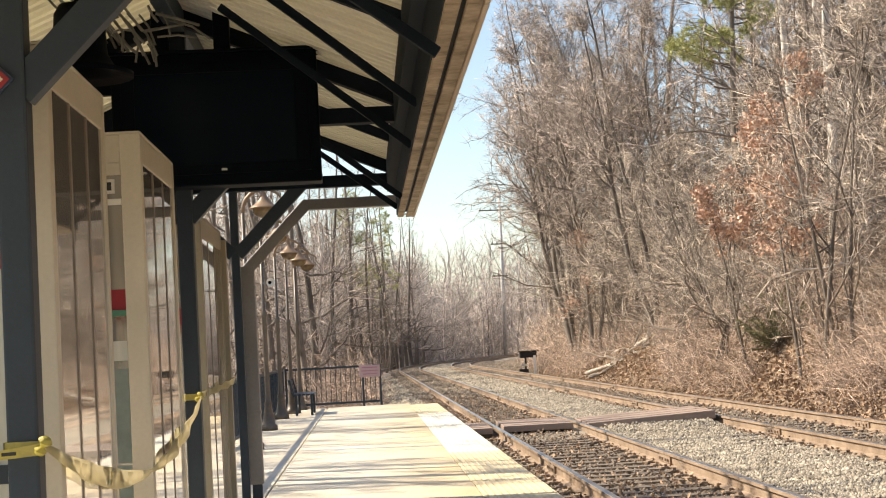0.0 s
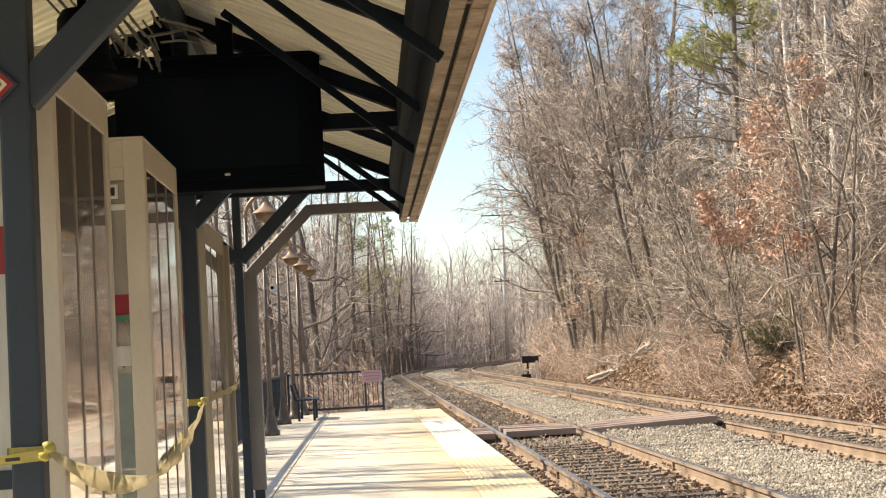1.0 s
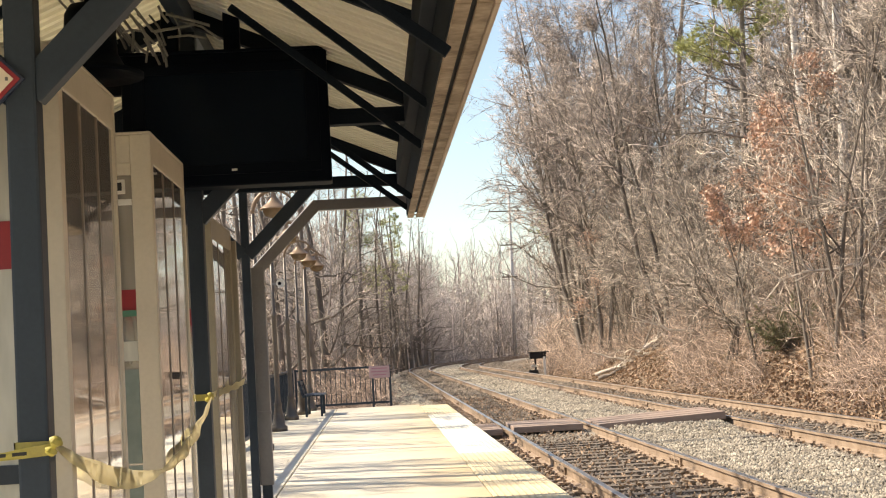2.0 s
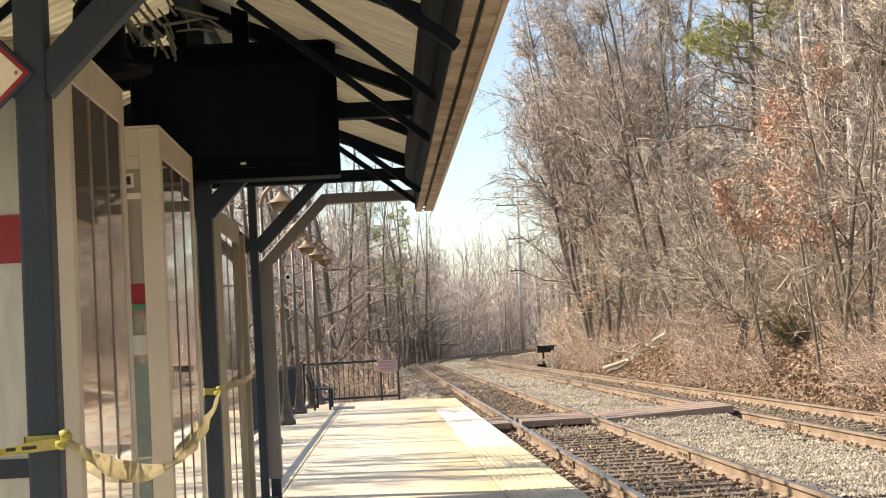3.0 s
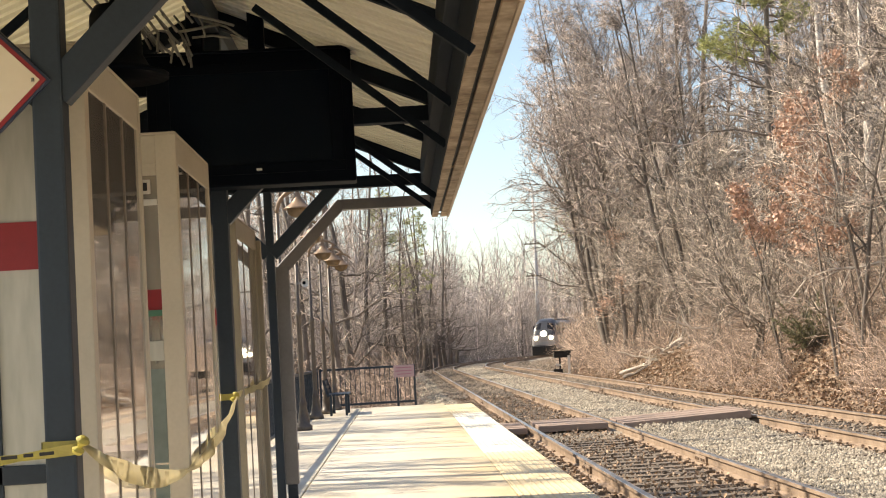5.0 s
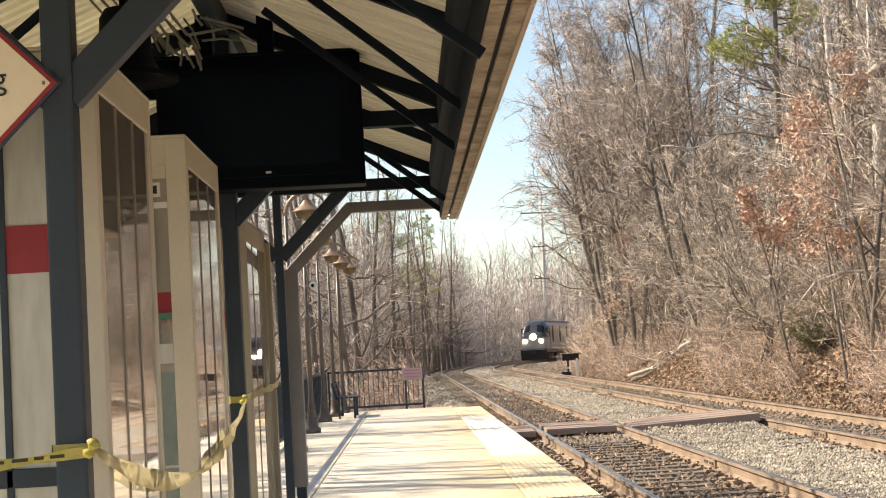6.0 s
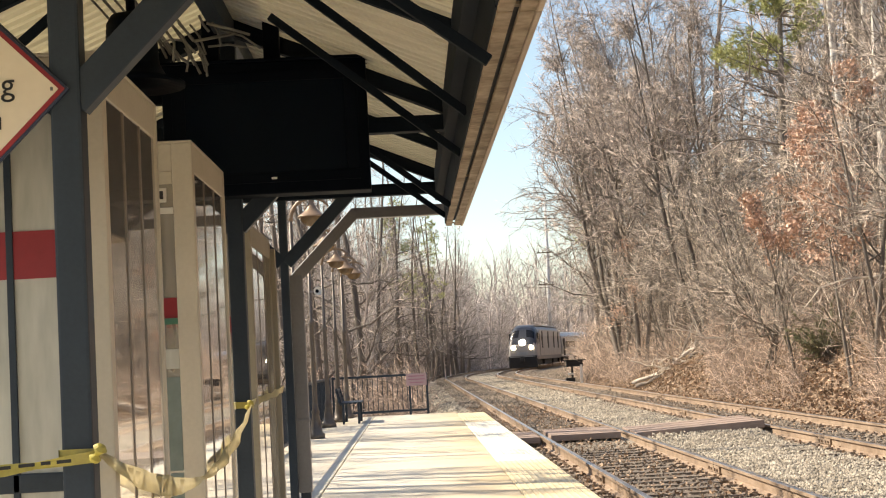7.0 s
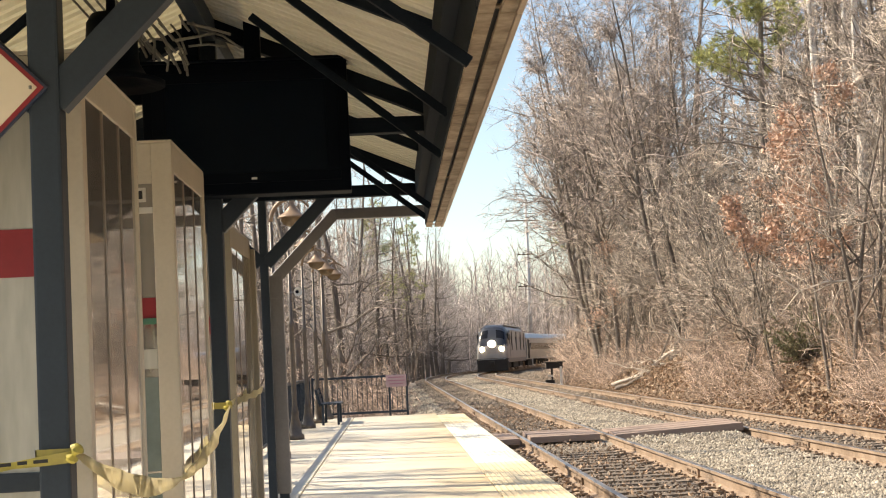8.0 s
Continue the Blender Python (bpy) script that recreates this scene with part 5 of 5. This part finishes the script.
shrub_clear = lambda x, y: ~((np.abs(x - 0.284 * y) < 0.75) & (y < 40.2)) & ~((np.abs(x / y - 0.185) < 0.017) & (y < 62.0)) & ~((np.abs(x / y - 0.155) < 0.02) & (y > 52) & (y < 66) & (x < 10.8)) & (x > 0.112 * y - 0.2)
build_tangle("dense reddish tangle of leafless undergrowth on the bank", M_TWIG_RED, 34000, (10.0, 20.0), (29, 100), 1.1, 0.008, 31, shrub_clear, 0.7)
build_tangle("greyish tangle of leafless undergrowth higher on the bank", M_TWIG, 22000, (11.5, 26.0), (32, 105), 1.5, 0.009, 32, shrub_clear, 2.6)
build_tangle("reddish brush crowding the inside of the bend", M_TWIG_RED, 14000, (9.0, 19.0), (78, 165), 1.5, 0.016, 35, lambda x, y: (x > 0.114 * y) & (x < 0.114 * y + 7), 2.4, 1.0)
build_tangle("low brown tangle along the foot of the bank", M_TWIG_RED, 9000, (9.6, 11.4), (26, 80), 0.8, 0.007, 36, shrub_clear, 0.3)
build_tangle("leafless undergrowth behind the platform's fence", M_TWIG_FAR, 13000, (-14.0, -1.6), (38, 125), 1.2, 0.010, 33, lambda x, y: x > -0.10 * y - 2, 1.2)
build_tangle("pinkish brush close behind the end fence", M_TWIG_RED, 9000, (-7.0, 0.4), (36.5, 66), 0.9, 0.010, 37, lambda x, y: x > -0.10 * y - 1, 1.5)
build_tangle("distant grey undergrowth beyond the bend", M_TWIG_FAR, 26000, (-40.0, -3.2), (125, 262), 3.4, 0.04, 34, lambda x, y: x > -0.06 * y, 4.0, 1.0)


def build_stones(name, label, mat, n, ulim, ylim, size, seed, skip, lift=(0.0, 0.045)):
    rng = np.random.default_rng(seed)
    y = ylim[0] + (ylim[1] - ylim[0]) * rng.uniform(0, 1, n) ** 1.35
    u = rng.uniform(*ulim, n)
    ok = ~skip(u, y)
    u, y = u[ok], y[ok]
    x = u + bend(y)
    z = ground_height(x, y) + rng.uniform(*lift, len(u))
    n = len(u)
    base = np.array([(1, 0, -0.4), (0, 1, -0.4), (-1, 0, -0.4), (0, -1, -0.4), (0.3, 0.1, 0.9), (-0.35, -0.1, 0.7)], float)
    tri = np.array([(0, 1, 4), (1, 2, 5), (1, 5, 4), (2, 3, 5), (3, 0, 4), (3, 4, 5)])
    v = base[None] * rng.uniform(0.6, 1.3, (n, 6, 1)) * (size * rng.uniform(0.6, 1.35, (n, 1, 1))) + rng.normal(0, size * 0.16, (n, 6, 3))
    a = rng.uniform(0, 6.28, n)
    c, s = np.cos(a)[:, None], np.sin(a)[:, None]
    v = np.stack([v[..., 0] * c - v[..., 1] * s, v[..., 0] * s + v[..., 1] * c, v[..., 2] * 0.75 + 0.25 * v[..., 0]], -1)
    v += np.stack([x, y, z], -1)[:, None]
    f = tri[None] + np.arange(n)[:, None, None] * 6
    ob = tri_object(name, v.reshape(-1, 3), f.reshape(-1, 3), mat)
    tagged(ob, label, "gravel", kind="stuff")


on_rail = lambda u, y: (np.abs(np.abs(u - TRACK_1) - 0.7525) < 0.09) | (np.abs(np.abs(u - TRACK_2) - 0.7525) < 0.09) | ((np.abs(y - 26.95) < 1.05) & (u < 6.1))
build_stones("ballast_gravel", "pale grey crushed stone between the tracks", M_STONE, 46000, (4.0, 6.05), (14, 50), 0.022, 5, on_rail)
build_stones("ballast_gravel", "dirty brown ballast around the near rails", M_DIRTY_STONE, 36000, (1.5, 4.05), (11, 50), 0.022, 6, on_rail, (-0.012, 0.03))
build_stones("ballast_gravel", "dirty rust-stained ballast around the far rails", M_DIRTY_STONE, 16000, (6.0, 9.0), (18, 58), 0.028, 7, on_rail, (0.0, 0.05))
build_stones("ballast_gravel", "pale ballast shoulder past the platform's end", M_STONE, 9000, (-0.6, 1.6), (35, 90), 0.045, 8, on_rail)
build_stones("ballast_gravel", "pale grey crushed stone towards the bend", M_STONE, 16000, (3.9, 6.1), (48, 150), 0.055, 9, on_rail)
build_stones("ballast_gravel", "dark dirty ballast of the near track towards the bend", M_DIRTY_STONE, 16000, (1.5, 4.0), (48, 150), 0.055, 10, on_rail, (0.0, 0.06))
build_stones("ballast_gravel", "rust-stained ballast of the far track towards the bend", M_DIRTY_STONE, 14000, (6.0, 9.2), (55, 150), 0.055, 11, on_rail, (0.0, 0.06))
build_stones("ballast_gravel", "brown dirt and stones inside the bend", M_DIRTY_STONE, 9000, (9.0, 15.0), (70, 165), 0.06, 13, lambda u, y: u + bend(y) > 0.121 * y, (0.0, 0.06))


def build_litter():
    rng = np.random.default_rng(12)
    n = 80000
    y = 24 + 60 * rng.uniform(0, 1, n) ** 1.9
    u = 9.0 + 8 * rng.uniform(0, 1, n) ** 1.6
    x = u + bend(y)
    c = np.stack([x, y, ground_height(x, y) + rng.uniform(0.0, 0.07, n)], -1)
    v, f = leaf_cards(rng, c, 0.06)
    tagged(tri_object("leaf_litter", v, f, M_LEAF), "dry brown leaves strewn over the bank", "leaves", kind="stuff")
    n = 9000
    y = 12 + 40 * rng.uniform(0, 1, n) ** 1.3
    u = np.where(rng.uniform(0, 1, n) < 0.5, rng.uniform(1.55, 3.8, n), rng.uniform(6.0, 9.0, n))
    c = np.stack([u, y, ground_height(u, y) + rng.uniform(0.03, 0.08, n)], -1)
    v, f = leaf_cards(rng, c, 0.03)
    tagged(tri_object("leaf_litter", v, f, M_LEAF), "dry leaves caught between the ties", "leaves", kind="stuff")


build_litter()


# ---- train ----
def nose_track(t):
    """Distance of the engine's nose past the start of the bend."""
    return 35.0 + 12.2 * (8.0 - t) + 0.25 * (8.0 - t) ** 2


def build_engine():
    en = thing("diesel_locomotive", pose(0, 0, 0), "silver-grey diesel locomotive with dark upper nose and lit headlights", "locomotive")
    # lofted body: rows of distance back from the nose, half width, height of the top, roundness of the shoulders
    rows = ((0.0, 1.18, 2.30, 3.0), (0.05, 1.36, 2.48, 3.2), (0.20, 1.46, 2.78, 3.2), (0.42, 1.50, 3.18, 3.2), (0.66, 1.52, 3.58, 3.0), (0.95, 1.52, 3.95, 2.8), (1.30, 1.52, 4.22, 2.6), (1.75, 1.52, 4.37, 2.6), (2.4, 1.52, 4.42, 2.8), (20.9, 1.52, 4.42, 2.8), (21.0, 1.4, 4.2, 2.8))
    n, v, groups = 28, [], {"body": [], "cab_hood": [], "windscreen": []}
    for y, w, top, e in rows:
        for k in range(n):
            a = math.pi * k / (n - 1)
            c, sn = math.cos(a), math.sin(a)
            z = 0.95 + (top - 0.95) * abs(sn) ** (2 / (e + 1.2))
            v.append((math.copysign(w * abs(c) ** (2 / (e + 1.2)), c), y, z))
    v = np.array(v)
    for r in range(len(rows) - 1):
        for k in range(n - 1):
            q = (r * n + k, r * n + k + 1, (r + 1) * n + k + 1, (r + 1) * n + k)
            c = v[list(q)].mean(0)
            key = "cab_hood" if c[1] < 2.3 and c[2] > 2.45 and r > 0 else "body"
            if 2 < r < 5 and 0.12 < abs(c[0]) < 1.15:
                key = "windscreen"
            groups[key].append(q)
    groups["body"] += [tuple(range(n))[::-1], tuple(range(len(v) - n, len(v)))]
    body = mesh_object("body", v, groups["body"], M_NOSE, en, False)
    tagged(body, "silver-grey body")
    for key, mat, label in (("cab_hood", M_HOOD, "dark slate upper nose"), ("windscreen", M_WINDSCREEN, "dark cab windscreen")):
        used = sorted({k for q in groups[key] for k in q})
        at = {k: m for m, k in enumerate(used)}
        tagged(mesh_object(key, v[used], [[at[k] for k in q] for q in groups[key]], mat, body, False), label)
    part("number_panel", box(-0.55, 0.55, -0.02, 0.04, 1.35, 1.70, 0.02), M_SILVER, body)
    part("nose_stripe", box(-1.40, 1.40, -0.012, 0.04, 1.16, 1.24, 0.01), M_RED, body, "thin red stripe")
    part("grab_rail", bar((-1.3, -0.05, 1.2), (1.3, -0.05, 1.2), 0.05, 0.05, 0.01), M_SILVER, body)
    part("roof", box(-1.05, 1.05, 2.6, 20.8, 4.36, 4.47, 0.05), M_SILVER, body, "pale silver roof")
    for sx in (-1, 1):
        part("blue_band", box(sx * 1.5 - 0.015, sx * 1.5 + 0.015, 2.4, 20.6, 3.3, 3.9, 0.005), M_SILVER, body)
        part("cab_window", box(sx * 1.46 - 0.04, sx * 1.46 + 0.04, 1.25, 1.85, 2.95, 3.6, 0.01), M_WINDSCREEN, body)
        part("cab_door", box(sx * 1.50 - 0.02, sx * 1.50 + 0.02, 2.25, 2.9, 1.2, 3.5, 0.01), M_HOOD, body)
        for y in (4.0, 9.0, 14.0, 18.0):
            part("side_grille", box(sx * 1.51 - 0.02, sx * 1.51 + 0.02, y, y + 0.9, 2.0, 3.8, 0.01), M_UNDER, body)
        part("sill", box(sx * 1.48 - 0.05, sx * 1.48 + 0.05, 0.3, 20.8, 0.85, 1.25, 0.02), M_BLUE, body)
    for x, z, r in ((0, 2.62, 0.35), (-0.92, 2.14, 0.22), (0.92, 2.14, 0.22)):
        v, f = lathe([(0.0, 0.05), (r * 0.7, 0.04), (r, 0.0), (r, -0.1)], 16)
        ob = mesh_object("headlight", v, f, M_HEADLIGHT, body, True)
        ob.matrix_basis = pose(x, -0.05 if z < 2.2 else 0.03, z, 90, 0, 0)
        tagged(ob, "glowing headlight")
    part("pilot", box(-1.45, 1.45, -0.06, 0.5, 0.08, 1.28, 0.06), M_UNDER, en, "black pilot")
    part("coupler", box(-0.2, 0.2, -0.5, 0.0, 0.7, 1.0, 0.04), M_UNDER, en)
    part("fuel_tank", box(-1.3, 1.3, 7.5, 13.5, 0.3, 1.0, 0.08), M_UNDER, en)
    for y in (3.8, 17.2):
        bogie = part("truck", box(-1.25, 1.25, y - 1.9, y + 1.9, 0.35, 0.95, 0.06), M_UNDER, en)
        for dy in (-1.3, 1.3):
            for sx in (-0.75, 0.75):
                v, f = lathe([(0.0, -0.07), (0.5, -0.07), (0.53, -0.05), (0.5, 0.07), (0.0, 0.07)], 20)
                w = mesh_object("wheel", v, f, M_RAIL_SIDE, bogie, True)
                w.matrix_basis = pose(sx, y + dy, 0.51, 0, 90, 0)
    return en


def build_coach():
    co = thing("passenger_coach", pose(0, 0, 0), "silver fluted passenger coach of an arriving train", "train car", "coaches behind the locomotive")
    n = 16
    prof = [(-1.5, 1.05), (-1.58, 2.0), (-1.45, 3.3), (-1.0, 3.75), (0, 3.9), (1.0, 3.75), (1.45, 3.3), (1.58, 2.0), (1.5, 1.05)]
    k = len(prof)
    v = [(x, y, z) for y in (0.3, 25.7) for x, z in prof]
    f = [(j, (j + 1) % k, k + (j + 1) % k, k + j) for j in range(k)] + [tuple(range(k))[::-1], tuple(range(k, 2 * k))]
    body = mesh_object("body", v, f, M_SILVER, co)
    for sx in (-1, 1):
        part("window_band", box(sx * 1.56 - 0.04, sx * 1.56 + 0.04, 2.6, 23.4, 2.05, 2.75, 0.01), M_WINDSCREEN, body)
        for y in (1.0, 24.2):
            part("door", box(sx * 1.57 - 0.03, sx * 1.57 + 0.03, y, y + 0.85, 1.1, 3.1, 0.01), M_UNDER, body)
    part("gangway", box(-0.55, 0.55, -0.1, 0.3, 1.1, 3.4, 0.03), M_UNDER, co)
    for y in (4.0, 22.0):
        bogie = part("truck", box(-1.2, 1.2, y - 1.5, y + 1.5, 0.3, 0.95, 0.06), M_UNDER, co)
        for dy in (-1.25, 1.25):
            for sx in (-0.75, 0.75):
                vv, ff = lathe([(0.0, -0.07), (0.43, -0.07), (0.46, -0.05), (0.43, 0.07), (0.0, 0.07)], 16)
                w = mesh_object("wheel", vv, ff, M_RAIL_SIDE, bogie, True)
                w.matrix_basis = pose(sx, y + dy, 0.44, 0, 90, 0)
    return co


engine = build_engine()
coaches = [build_coach()]
for k in range(2):
    coaches.append(copy_thing(coaches[0], pose(0, 0, 0)))


def motions():
    cars = [(engine, 0.0, 21.0)] + [(c, 21.5 + 26.3 * i, 26.0) for i, c in enumerate(coaches)]
    for car, lag, length in cars:
        rows = []
        for k in range(17):
            t = k * 0.5
            s = nose_track(t) + lag
            xa, ya, _ = along(TRACK_2, s)
            xb, yb, _ = along(TRACK_2, s + length)
            rows.append((t, pose(xa, ya, ZR, 0, 0, -math.degrees(math.atan2(xb - xa, yb - ya)))))
        walk(car, rows)


motions()
